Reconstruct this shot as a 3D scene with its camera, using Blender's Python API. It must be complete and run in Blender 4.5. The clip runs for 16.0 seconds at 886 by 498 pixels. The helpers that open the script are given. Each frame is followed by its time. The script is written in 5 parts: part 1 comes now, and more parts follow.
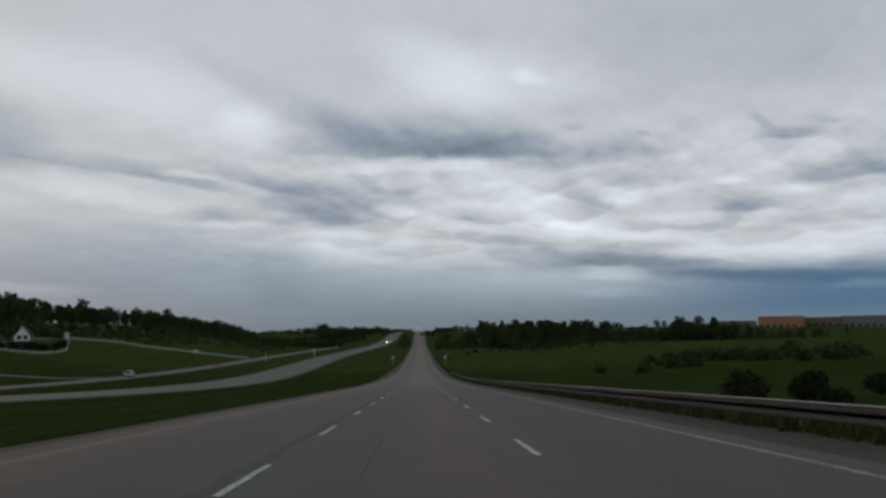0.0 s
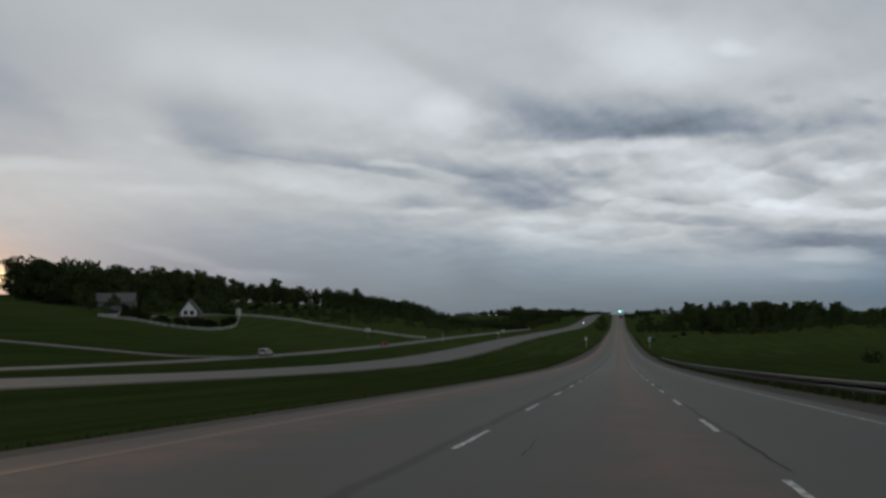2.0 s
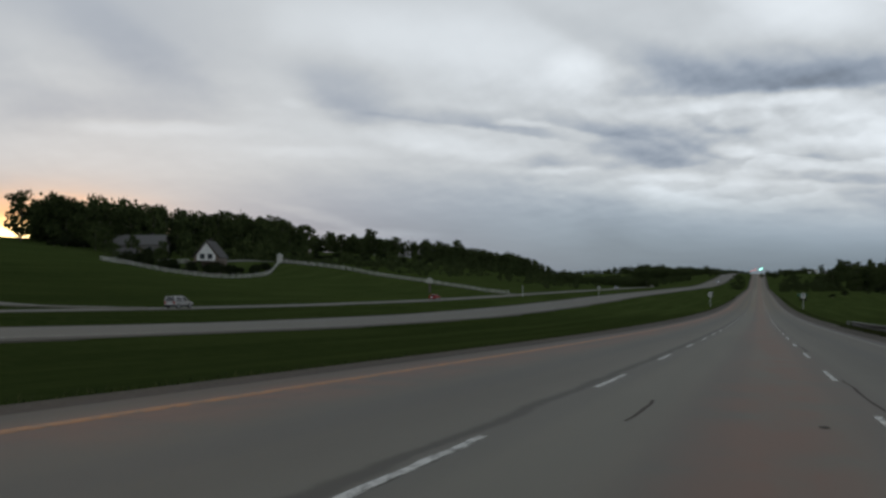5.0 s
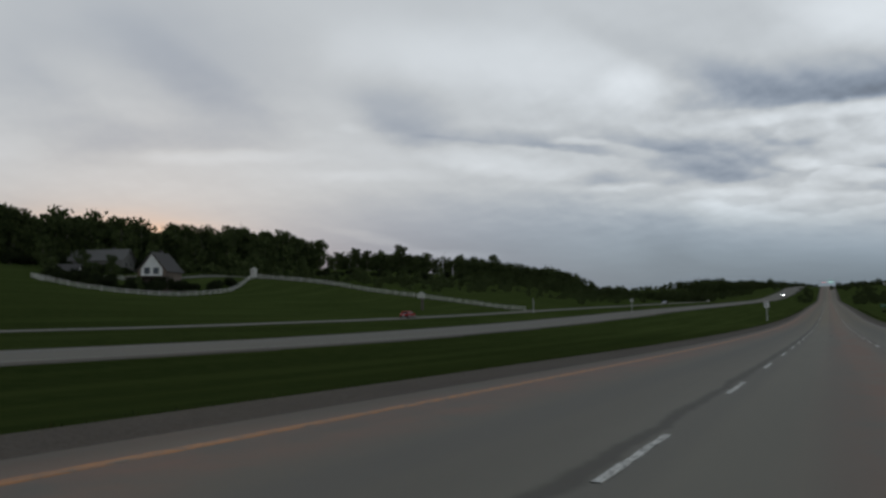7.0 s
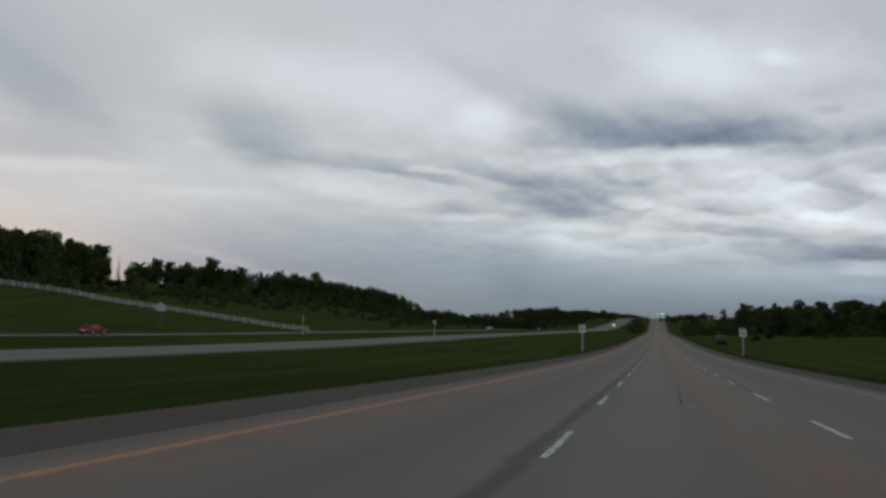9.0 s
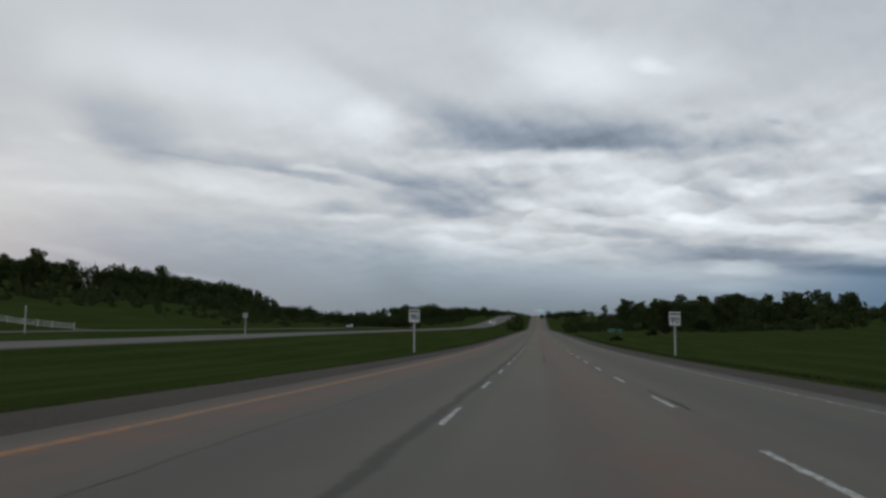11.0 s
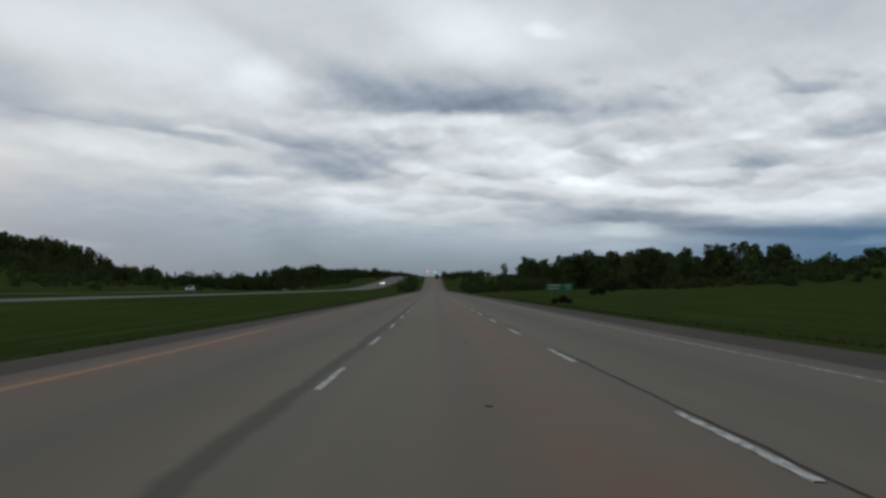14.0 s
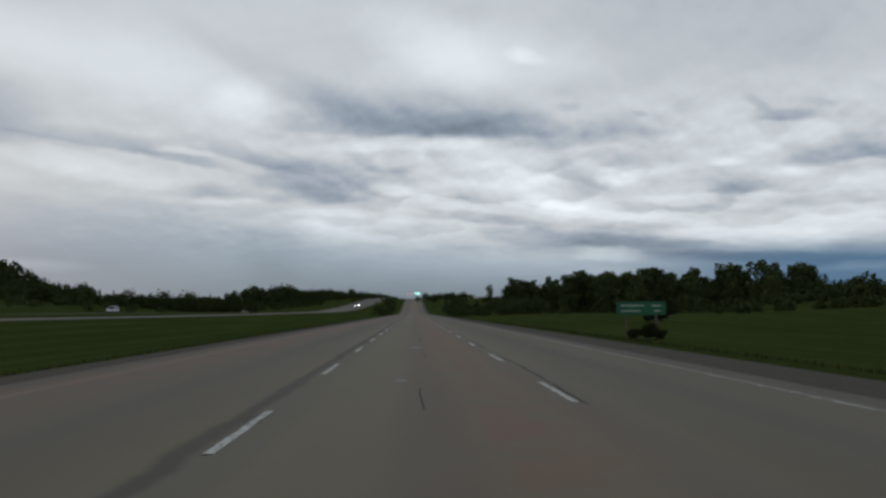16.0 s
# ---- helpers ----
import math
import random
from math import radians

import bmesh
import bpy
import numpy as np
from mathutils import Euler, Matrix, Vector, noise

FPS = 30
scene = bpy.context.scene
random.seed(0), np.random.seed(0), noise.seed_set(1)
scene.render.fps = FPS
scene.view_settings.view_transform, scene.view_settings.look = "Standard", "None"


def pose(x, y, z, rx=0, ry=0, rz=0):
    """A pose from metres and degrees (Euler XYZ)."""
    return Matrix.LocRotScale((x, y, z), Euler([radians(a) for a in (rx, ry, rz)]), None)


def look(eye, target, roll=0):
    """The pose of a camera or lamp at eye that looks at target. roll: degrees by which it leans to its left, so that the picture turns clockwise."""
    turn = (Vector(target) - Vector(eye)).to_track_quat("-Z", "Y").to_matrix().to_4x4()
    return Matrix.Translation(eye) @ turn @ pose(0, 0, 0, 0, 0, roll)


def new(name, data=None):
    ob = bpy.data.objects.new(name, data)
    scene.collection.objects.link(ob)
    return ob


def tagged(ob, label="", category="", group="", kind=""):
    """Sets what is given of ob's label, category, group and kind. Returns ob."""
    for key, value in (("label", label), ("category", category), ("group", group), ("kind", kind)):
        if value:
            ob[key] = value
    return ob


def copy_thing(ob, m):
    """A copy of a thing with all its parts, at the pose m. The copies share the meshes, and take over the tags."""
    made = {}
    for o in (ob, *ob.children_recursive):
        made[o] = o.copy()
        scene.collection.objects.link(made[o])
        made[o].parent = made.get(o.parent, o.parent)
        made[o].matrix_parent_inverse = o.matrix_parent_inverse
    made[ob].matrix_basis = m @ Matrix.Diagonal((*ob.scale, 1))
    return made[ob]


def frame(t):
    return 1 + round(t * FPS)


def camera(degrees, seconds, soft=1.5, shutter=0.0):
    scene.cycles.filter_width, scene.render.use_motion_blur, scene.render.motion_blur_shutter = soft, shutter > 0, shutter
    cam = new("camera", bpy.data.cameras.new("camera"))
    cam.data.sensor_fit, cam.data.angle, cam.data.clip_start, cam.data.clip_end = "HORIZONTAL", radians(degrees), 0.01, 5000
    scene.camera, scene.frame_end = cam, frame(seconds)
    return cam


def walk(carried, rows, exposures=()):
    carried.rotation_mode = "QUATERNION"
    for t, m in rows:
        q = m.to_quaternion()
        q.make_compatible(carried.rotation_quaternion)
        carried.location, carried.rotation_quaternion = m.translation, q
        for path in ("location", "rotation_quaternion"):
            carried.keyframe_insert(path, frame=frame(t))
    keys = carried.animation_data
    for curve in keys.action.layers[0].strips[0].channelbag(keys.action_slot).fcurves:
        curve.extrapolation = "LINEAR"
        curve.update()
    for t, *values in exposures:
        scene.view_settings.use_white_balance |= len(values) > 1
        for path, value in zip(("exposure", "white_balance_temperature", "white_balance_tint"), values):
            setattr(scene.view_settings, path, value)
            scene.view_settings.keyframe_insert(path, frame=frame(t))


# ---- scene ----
cam = camera(55.0, 16.0, soft=2.85, shutter=0.0)

# seconds, x, y, z, yaw, pitch, roll
PATH = [
    (0.0, 0.17, -0.10, 1.175, -1.57, 5.47, 0.77),
    (0.5, 0.06, 13.21, 0.483, 0.23, 5.47, 1.27),
    (1.0, 0.07, 25.66, -0.164, 7.49, 5.89, 1.19),
    (1.5, 0.17, 39.37, -0.877, 10.00, 5.05, 0.55),
    (2.0, 0.30, 51.40, -1.503, 11.62, 4.54, 0.40),
    (2.5, 0.34, 65.11, -2.215, 14.23, 4.09, 0.09),
    (3.0, 0.43, 76.92, -2.830, 15.01, 3.80, -0.10),
    (3.5, 0.45, 91.31, -3.568, 15.95, 3.23, -0.10),
    (4.0, 0.56, 104.14, -4.200, 17.18, 2.69, -0.22),
    (4.5, 0.51, 116.43, -4.781, 17.85, 2.11, -0.20),
    (5.0, 0.56, 130.00, -5.395, 20.36, 1.85, -0.20),
    (7.5, -0.50, 195.20, -7.946, 24.38, 3.59, 0.78),
    (8.0, -0.67, 208.11, -8.373, 21.63, 4.13, 0.47),
    (8.5, -0.78, 220.77, -8.766, 19.08, 4.53, -0.11),
    (9.0, -0.70, 233.45, -9.134, 14.06, 4.95, -0.85),
    (9.5, -0.75, 245.28, -9.455, 10.74, 5.28, -0.75),
    (10.0, -0.55, 258.34, -9.785, 9.11, 5.44, -0.73),
    (12.5, -0.51, 321.76, -11.006, 2.33, 3.40, 0.53),
    (13.0, -0.49, 333.59, -11.165, 1.11, 2.89, 0.52),
    (13.5, -0.50, 346.67, -11.314, -0.03, 2.66, 0.62),
    (14.0, -0.46, 358.22, -11.425, -0.67, 2.52, 0.52),
    (14.5, -0.44, 371.05, -11.522, -1.09, 2.80, 0.53),
    (15.0, -0.40, 382.34, -11.587, -1.17, 3.23, 0.50),
    (15.5, -0.33, 395.00, -11.637, -1.06, 3.80, 0.39),
    (16.0, -0.19, 406.48, -11.660, -1.98, 4.06, 0.25),
]
walk(cam, [(t, pose(x, y, z, 90 + pitch, roll, yaw)) for t, x, y, z, yaw, pitch, roll in PATH],
     exposures=[(0, -0.22), (1, -0.31), (3.5, -0.24), (5, -0.06), (7.5, -0.2), (9, -0.18), (10, -0.16), (12.5, 0.0), (14.5, -0.03), (16, -0.09)])


# ---------------------------------------------------------------- node helpers
class Nodes:
    """Short hand for building shader trees."""

    def __init__(self, tree):
        self.tree = tree

    def add(self, kind, **sockets):
        node = self.tree.nodes.new(kind)
        for key, value in sockets.items():
            self.put(node.inputs[key.replace("_", " ")], value)
        return node

    def put(self, socket, value):
        if isinstance(value, bpy.types.NodeSocket):
            self.tree.links.new(value, socket)
        else:
            socket.default_value = value

    def math(self, op, a, b=0.0, c=0.0, clamp=False):
        node = self.tree.nodes.new("ShaderNodeMath")
        node.operation, node.use_clamp = op, clamp
        for socket, value in zip(node.inputs, (a, b, c)):
            self.put(socket, value)
        return node.outputs[0]

    def mix(self, fac, a, b, blend="MIX"):
        node = self.tree.nodes.new("ShaderNodeMix")
        node.data_type, node.blend_type = "RGBA", blend
        self.put(node.inputs[0], fac)
        self.put(node.inputs[6], a)
        self.put(node.inputs[7], b)
        return node.outputs[2]

    def smooth(self, value, low, high, to_low=0.0, to_high=1.0):
        node = self.tree.nodes.new("ShaderNodeMapRange")
        node.interpolation_type = "SMOOTHSTEP"
        for socket, v in zip(node.inputs, (value, low, high, to_low, to_high)):
            self.put(socket, v)
        return node.outputs[0]

    def noise(self, vector, scale, detail=4.0, rough=0.55, distortion=0.0):
        node = self.tree.nodes.new("ShaderNodeTexNoise")
        self.put(node.inputs["Vector"], vector)
        node.inputs["Scale"].default_value = scale
        node.inputs["Detail"].default_value = detail
        node.inputs["Roughness"].default_value = rough
        node.inputs["Distortion"].default_value = distortion
        return node.outputs["Fac"]

    def xyz(self, vector):
        return self.add("ShaderNodeSeparateXYZ", Vector=vector).outputs

    def vec(self, x, y, z=0.0):
        return self.add("ShaderNodeCombineXYZ", X=x, Y=y, Z=z).outputs[0]


def rgb(r, g, b):
    return (r, g, b, 1.0)


# ---------------------------------------------------------------- sky and sun
SUN_TURN, SUN_RISE = -43.0, 2.6

HIGH_CLOUDS = [  # turn, rise, half width, reach up, reach down, lean, lighter or darker
    (21.2, 18.4, 15.9, 5.19, 4.81, -3, -0.08),
    (-10.3, 15.7, 7.0, 1.48, 0.96, -22, -0.06),
    (0.4, 12.0, 9.4, 2.67, 0.56, -1, -0.25),
    (-5.3, 13.8, 3.0, 1.48, 1.48, -20, -0.09),
    (11.9, 11.3, 6.7, 1.41, 0.52, 3, -0.14),
    (24.3, 11.9, 2.4, 0.63, 0.33, -3, -0.19),
    (22.5, 12.9, 1.0, 0.44, 0.44, -35, -0.1),
    (26.4, 12.6, 1.3, 0.33, 0.33, -15, -0.08),
    (10.3, 13.3, 1.0, 0.33, 0.30, 0, -0.1),
    (15.6, 12.7, 0.7, 0.19, 0.19, -10, -0.07),
    (27.7, 9.3, 4.1, 1.41, 0.44, 0, -0.16),
    (-27.1, 12.4, 4.4, 2.59, 2.22, -25, -0.12),
    (5.4, 12.2, 4.8, 1.11, 0.96, 2, -0.1),
]
MIDDLE_CLOUDS = [  # turn, rise, half width, reach up, reach down, lean, lighter or darker
    (-19.1, 10.3, 6.3, 0.89, 0.26, -5, -0.13),
    (-15.3, 9.6, 4.4, 0.56, 0.22, -9, -0.13),
    (-10.8, 9.8, 4.4, 1.04, 0.37, -12, -0.14),
    (-6.5, 7.9, 4.8, 1.93, 0.67, -9, -0.23),
    (-1.9, 9.3, 2.2, 0.44, 0.33, 0, -0.09),
    (-12.9, 7.5, 3.0, 0.74, 0.30, -3, -0.13),
    (-6.9, 7.3, 3.3, 0.52, 0.33, 0, -0.1),
    (9.9, 8.9, 3.7, 1.04, 0.33, -18, -0.13),
    (13.0, 10.1, 4.8, 0.89, 0.81, -4, -0.09),
    (19.7, 7.7, 3.1, 1.11, 0.37, -4, -0.15),
    (16.6, 8.4, 2.2, 0.59, 0.44, 0, -0.06),
    (26.6, 6.6, 4.1, 0.59, 0.37, 0, -0.1),
    (-3.8, 10.1, 3.0, 0.52, 0.44, -30, -0.08),
    (-9.4, 4.4, 2.6, 3.33, 2.96, 0, -0.05),
]
BASE_CLOUDS = [  # turn, rise, half width, reach up, reach down, lean, lighter or darker
    (4.7, 6.0, 4.4, 0.52, 0.26, -4, -0.16),
    (9.4, 4.5, 4.8, 0.89, 0.81, -8, -0.12),
    (15.3, 4.4, 7.0, 0.44, 0.89, -6, -0.19),
    (23.9, 3.2, 10.0, 0.37, 0.59, -3, -0.22),
    (3.4, 7.2, 3.3, 0.37, 0.30, -6, -0.06),
    (20.0, 6.3, 5.9, 0.33, 0.26, -3, -0.06),
    (-23.5, 5.0, 12.2, 2.96, 3.33, 0, -0.075),
    (14.3, 6.9, 3.0, 0.30, 0.26, 0, -0.05),
    (27.4, 8.4, 3.0, 0.37, 0.30, 0, -0.05),
]
PALE_CLOUDS = [  # turn, rise, half width, reach up, reach down, lean, lighter or darker
    (-15.3, 10.1, 1.9, 0.33, 0.30, -4, 0.1),
    (-20.4, 8.7, 6.3, 0.96, 0.67, -8, 0.07),
    (-12.3, 7.1, 2.2, 0.37, 0.33, 0, 0.08),
    (2.0, 11.0, 2.6, 0.59, 0.41, 0, 0.13),
    (-3.8, 10.8, 3.3, 0.52, 0.37, 0, 0.08),
    (-1.5, 7.9, 1.8, 0.56, 0.33, -4, 0.15),
    (-5.4, 6.5, 3.5, 0.33, 0.33, 0, 0.1),
    (-1.9, 5.2, 7.0, 1.48, 1.30, 0, 0.07),
    (5.4, 9.6, 4.8, 1.93, 1.48, -14, 0.12),
    (8.6, 7.8, 3.0, 1.19, 1.04, -24, 0.11),
    (20.5, 9.4, 1.6, 0.56, 0.37, -4, 0.1),
    (14.1, 8.5, 1.6, 0.48, 0.41, 0, 0.1),
    (22.3, 4.7, 6.3, 0.89, 0.74, -4, 0.15),
    (14.3, 6.0, 4.8, 0.48, 0.37, -6, 0.11),
]
HEAD_CLOUDS = [  # turn, rise, half width, reach up, reach down, lean, lighter or darker
    (27.2, 5.2, 4.1, 1.11, 0.96, 0, 0.1),
    (17.6, 7.0, 2.6, 0.44, 0.33, -4, 0.07),
    (12.9, 3.5, 2.3, 0.74, 0.44, 0, 0.1),
    (12.4, 2.4, 3.0, 0.52, 0.44, 0, 0.05),
    (28.4, 2.5, 2.6, 0.33, 0.26, 3, 0.3),
    (7.5, 16.6, 1.6, 0.67, 0.52, -10, 0.09),
    (0.9, 17.7, 5.6, 2.22, 2.22, -20, 0.08),
    (6.3, 16.3, 8.1, 2.96, 1.85, 0, 0.07),
    (-11.3, 13.2, 2.8, 1.70, 1.48, -10, 0.09),
    (-19.2, 15.6, 7.8, 2.22, 2.22, -10, 0.05),
    (10.6, 6.8, 2.2, 0.44, 0.33, -5, 0.08),
    (25.1, 8.6, 2.2, 0.48, 0.37, 0, 0.08),
    (19.9, 11.8, 4.4, 1.48, 1.11, 0, 0.06),
    (-25.0, 2.8, 4.4, 0.44, 0.44, 0, 0.05),
]
WEST_CLOUDS = [  # turn, rise, half width, reach up, reach down, lean, lighter or darker
    (-40.6, 14.2, 7.4, 1.85, 1.63, -32, -0.05),
    (-45.3, 12.7, 5.2, 2.07, 1.48, -30, 0.05),
    (-42.0, 10.3, 8.1, 1.26, 0.96, 0, -0.06),
    (-46.8, 9.2, 3.3, 1.11, 0.96, 0, -0.05),
    (-27.8, 11.4, 3.0, 0.96, 0.44, -3, -0.04),
    (-25.7, 10.4, 2.2, 0.59, 0.44, 0, -0.05),
    (-30.4, 11.3, 1.3, 0.33, 0.30, 0, 0.03),
    (-39.3, 9.3, 7.4, 0.59, 0.52, 2, 0.05),
    (-27.4, 15.9, 5.6, 2.96, 2.59, -10, 0.06),
    (-28.8, 3.9, 4.1, 0.41, 0.33, -14, 0.04),
    (-22.8, 10.4, 4.1, 0.33, 0.30, -8, -0.05),
    (-28.9, 8.2, 4.4, 0.52, 0.44, 0, 0.04),
    (-44.4, 14.6, 12.2, 7.04, 5.56, 0, -0.11),
    (-16.7, 15.0, 8.9, 4.07, 3.33, -10, 0.045),
]


def build_sky():
    world = bpy.data.worlds.new("stormy_evening_sky")
    scene.world = world
    world.use_nodes = True
    tree = world.node_tree
    tree.nodes.clear()
    n = Nodes(tree)
    way = n.add("ShaderNodeTexCoord").outputs["Generated"]
    x, y, z = n.xyz(way)
    turn = n.math("MULTIPLY", n.math("ARCTAN2", x, y), 57.2958)
    rise = n.math("MULTIPLY", n.math("ARCSINE", z), 57.2958)
    # billows: streaks that flatten towards the horizon
    def spread(da, de):
        deck = n.math("LOGARITHM", n.math("MULTIPLY_ADD", n.math("MAXIMUM", rise, 0.0), 0.2, 1.0), 2.71828)
        return n.vec(n.math("MULTIPLY_ADD", turn, 0.07, da), n.math("MULTIPLY_ADD", deck, 1.9, de), n.math("MULTIPLY_ADD", turn, 0.01, n.math("MULTIPLY", deck, 0.3)))

    here, above = spread(0.0, 0.0), spread(0.03, 0.12)
    warp_a = n.math("SUBTRACT", n.noise(here, 2.4, 3.0, 0.5), 0.5)
    warp_b = n.math("SUBTRACT", n.noise(spread(31.0, 7.0), 2.6, 3.0, 0.5), 0.5)
    curl_a = n.math("SUBTRACT", n.noise(here, 8.0, 2.5, 0.5), 0.5)
    curl_b = n.math("SUBTRACT", n.noise(spread(11.0, 3.0), 8.0, 2.5, 0.5), 0.5)
    wt = n.math("MULTIPLY_ADD", curl_a, 1.3, n.math("MULTIPLY_ADD", warp_a, 2.2, turn))
    wr = n.math("MULTIPLY_ADD", curl_b, 0.5, n.math("MULTIPLY_ADD", warp_b, 0.5, rise))

    def blob(before, a, e, wa, up, down, lean):
        turned = n.add("ShaderNodeMapping", Vector=n.vec(wt, wr, before))
        turned.vector_type = "TEXTURE"
        turned.inputs["Location"].default_value = (a, e, 0.0)
        turned.inputs["Rotation"].default_value = (0.0, 0.0, radians(lean))
        turned.inputs["Scale"].default_value = (wa, 1.0, 1.0)
        u, v, w = n.xyz(turned.outputs[0])
        v = n.math("MAXIMUM", n.math("MULTIPLY", v, 1 / up), n.math("MULTIPLY", v, -1 / down))
        r = n.add("ShaderNodeVectorMath")
        r.operation = "LENGTH"
        n.put(r.inputs[0], n.vec(u, v))
        return n.smooth(r.outputs["Value"], 1.3, 0.25)

    puff, puff_above = n.noise(here, 1.9, 5.0, 0.5), n.noise(above, 1.9, 5.0, 0.5)
    fleece, fleece_above = n.noise(spread(5.0, 2.0), 5.5, 3.0, 0.5), n.noise(spread(5.01, 2.05), 5.5, 3.0, 0.5)
    lumpy = n.math("MULTIPLY", n.smooth(turn, -30.0, 0.0, 0.25, 1.0), n.math("MULTIPLY", n.smooth(rise, 2.0, 7.0, 0.10, 1.0), n.smooth(rise, 11.0, 16.0, 1.0, 0.25)))
    tone = n.math("MULTIPLY_ADD", n.math("SUBTRACT", n.noise(here, 0.55, 3.0, 0.5), 0.5), 0.10, 0.665)
    tone = n.math("MULTIPLY_ADD", n.math("MULTIPLY", n.math("SUBTRACT", puff, 0.5), lumpy), 0.16, tone)
    tone = n.math("MULTIPLY_ADD", n.math("MULTIPLY", n.math("SUBTRACT", puff, puff_above), lumpy), 0.40, tone)
    tone = n.math("MULTIPLY_ADD", n.math("MULTIPLY", n.math("SUBTRACT", fleece, fleece_above), lumpy), 0.35, tone)
    for a, e, wa, up, down, lean, much in HIGH_CLOUDS + MIDDLE_CLOUDS + BASE_CLOUDS + PALE_CLOUDS + HEAD_CLOUDS + WEST_CLOUDS:
        tone = n.math("MULTIPLY_ADD", blob(tone, a, e, wa, up, down, lean), (1.55 if much > 0 else 1.15) * much, tone)
    # billowing heaps: pale heads over grey flat bases
    for scale, shift, much in ((1.6, 0.0, 0.075), (3.6, 5.0, 0.065)):
        bend = n.vec(n.math("MULTIPLY_ADD", curl_a, 0.12, n.math("MULTIPLY", warp_a, 0.4)), n.math("MULTIPLY_ADD", curl_b, 0.12, n.math("MULTIPLY", warp_b, 0.4)))
        heap_at = n.add("ShaderNodeVectorMath")
        n.put(heap_at.inputs[0], spread(shift, 0.0))
        n.put(heap_at.inputs[1], bend)
        cell = tree.nodes.new("ShaderNodeTexVoronoi")
        cell.voronoi_dimensions, cell.feature = "2D", "SMOOTH_F1"
        n.put(cell.inputs["Vector"], heap_at.outputs[0])
        cell.inputs["Scale"].default_value, cell.inputs["Smoothness"].default_value = scale, 0.45
        over = n.math("SUBTRACT", n.xyz(heap_at.outputs[0])[1], n.xyz(cell.outputs["Position"])[1])
        head = n.smooth(n.math("MULTIPLY", over, scale), -0.5, 0.5, -1.0, 1.0)
        where = n.math("MULTIPLY", n.smooth(turn, -16.0, 0.0), n.math("MULTIPLY", n.smooth(rise, 2.5, 6.0), n.smooth(rise, 13.5, 8.5, 0.12, 1.0)))
        tone = n.math("MULTIPLY_ADD", n.math("MULTIPLY", head, where), much, tone)
    # rain haze low over the land; unseen upper sky dimmed to darken the ground
    low = n.smooth(n.math("MULTIPLY_ADD", warp_b, 0.5, rise), 0.0, n.smooth(turn, -20.0, 14.0, 8.5, 5.4), 1.0, 0.0)
    tone = n.math("MULTIPLY_ADD", low, n.smooth(turn, -45.0, -5.0, -0.30, -0.40), tone)
    tone = n.math("MULTIPLY", tone, n.smooth(rise, 24.0, 50.0, 1.0, 0.34))
    tone = n.math("MAXIMUM", tone, 0.09)
    cool = n.mix(n.smooth(tone, 0.28, 0.66), rgb(0.81, 0.97, 1.22), rgb(0.935, 1.0, 1.06))
    cool = n.mix(n.math("MULTIPLY", low, n.smooth(turn, -34.0, -8.0)), cool, rgb(0.76, 0.98, 1.16))
    cloud = n.mix(1.0, cool, n.vec(tone, tone, tone), "MULTIPLY")
    # clear blue gap under the cloud deck
    gap = n.math("MULTIPLY", n.smooth(wt, 8.0, 27.0), n.smooth(n.math("ABSOLUTE", n.math("SUBTRACT", wr, 2.2)), 2.6, 0.6))
    gap = n.math("MULTIPLY", gap, n.smooth(turn, 70.0, 45.0))
    cloud = n.mix(n.math("MULTIPLY", gap, 0.85), cloud, rgb(0.07, 0.17, 0.30))
    # sunset glow: a bright slit, an orange halo and a wide warm tint
    def flare(a, e, wa, we, height):
        u = n.math("MULTIPLY", n.math("SUBTRACT", turn, a), 1 / wa)
        v = n.math("MULTIPLY", n.math("SUBTRACT", height, e), 1 / we)
        return n.math("POWER", 2.718, n.math("MULTIPLY", n.math("MULTIPLY_ADD", u, u, n.math("MULTIPLY", v, v)), -1.0))

    cloud = n.mix(n.math("MULTIPLY", flare(SUN_TURN - 12.0, 2.6, 11.0, 3.8, rise), 0.36), cloud, rgb(0.62, 0.43, 0.30))
    cloud = n.mix(n.math("MULTIPLY", flare(SUN_TURN - 2.5, SUN_RISE + 0.5, 5.2, 1.7, wr), 0.85), cloud, rgb(1.5, 0.74, 0.26))
    cloud = n.mix(n.math("MULTIPLY", flare(SUN_TURN - 1.5, SUN_RISE - 0.1, 4.6, 0.66, wr), 0.95), cloud, rgb(6.0, 4.2, 1.9))
    clear = tree.nodes.new("ShaderNodeTexSky")
    clear.sky_type, clear.sun_disc = "NISHITA", False
    clear.sun_elevation, clear.sun_rotation = radians(SUN_RISE), radians(SUN_TURN)
    air = n.mix(1.0, clear.outputs[0], rgb(0.1, 0.1, 0.1), "MULTIPLY")
    both = n.mix(0.06, cloud, air)
    back = n.add("ShaderNodeBackground", Color=both, Strength=1.0)
    out = tree.nodes.new("ShaderNodeOutputWorld")
    tree.links.new(back.outputs[0], out.inputs[0])


build_sky()
sun = new("evening_sun", bpy.data.lights.new("evening_sun", "SUN"))
sun.data.energy, sun.data.angle, sun.data.color = 0.5, radians(10), (1.0, 0.62, 0.36)
sun_way = Vector((math.sin(radians(SUN_TURN)), math.cos(radians(SUN_TURN)), math.tan(radians(SUN_RISE))))
sun.matrix_world = look(sun_way * 300, (0, 0, 0))


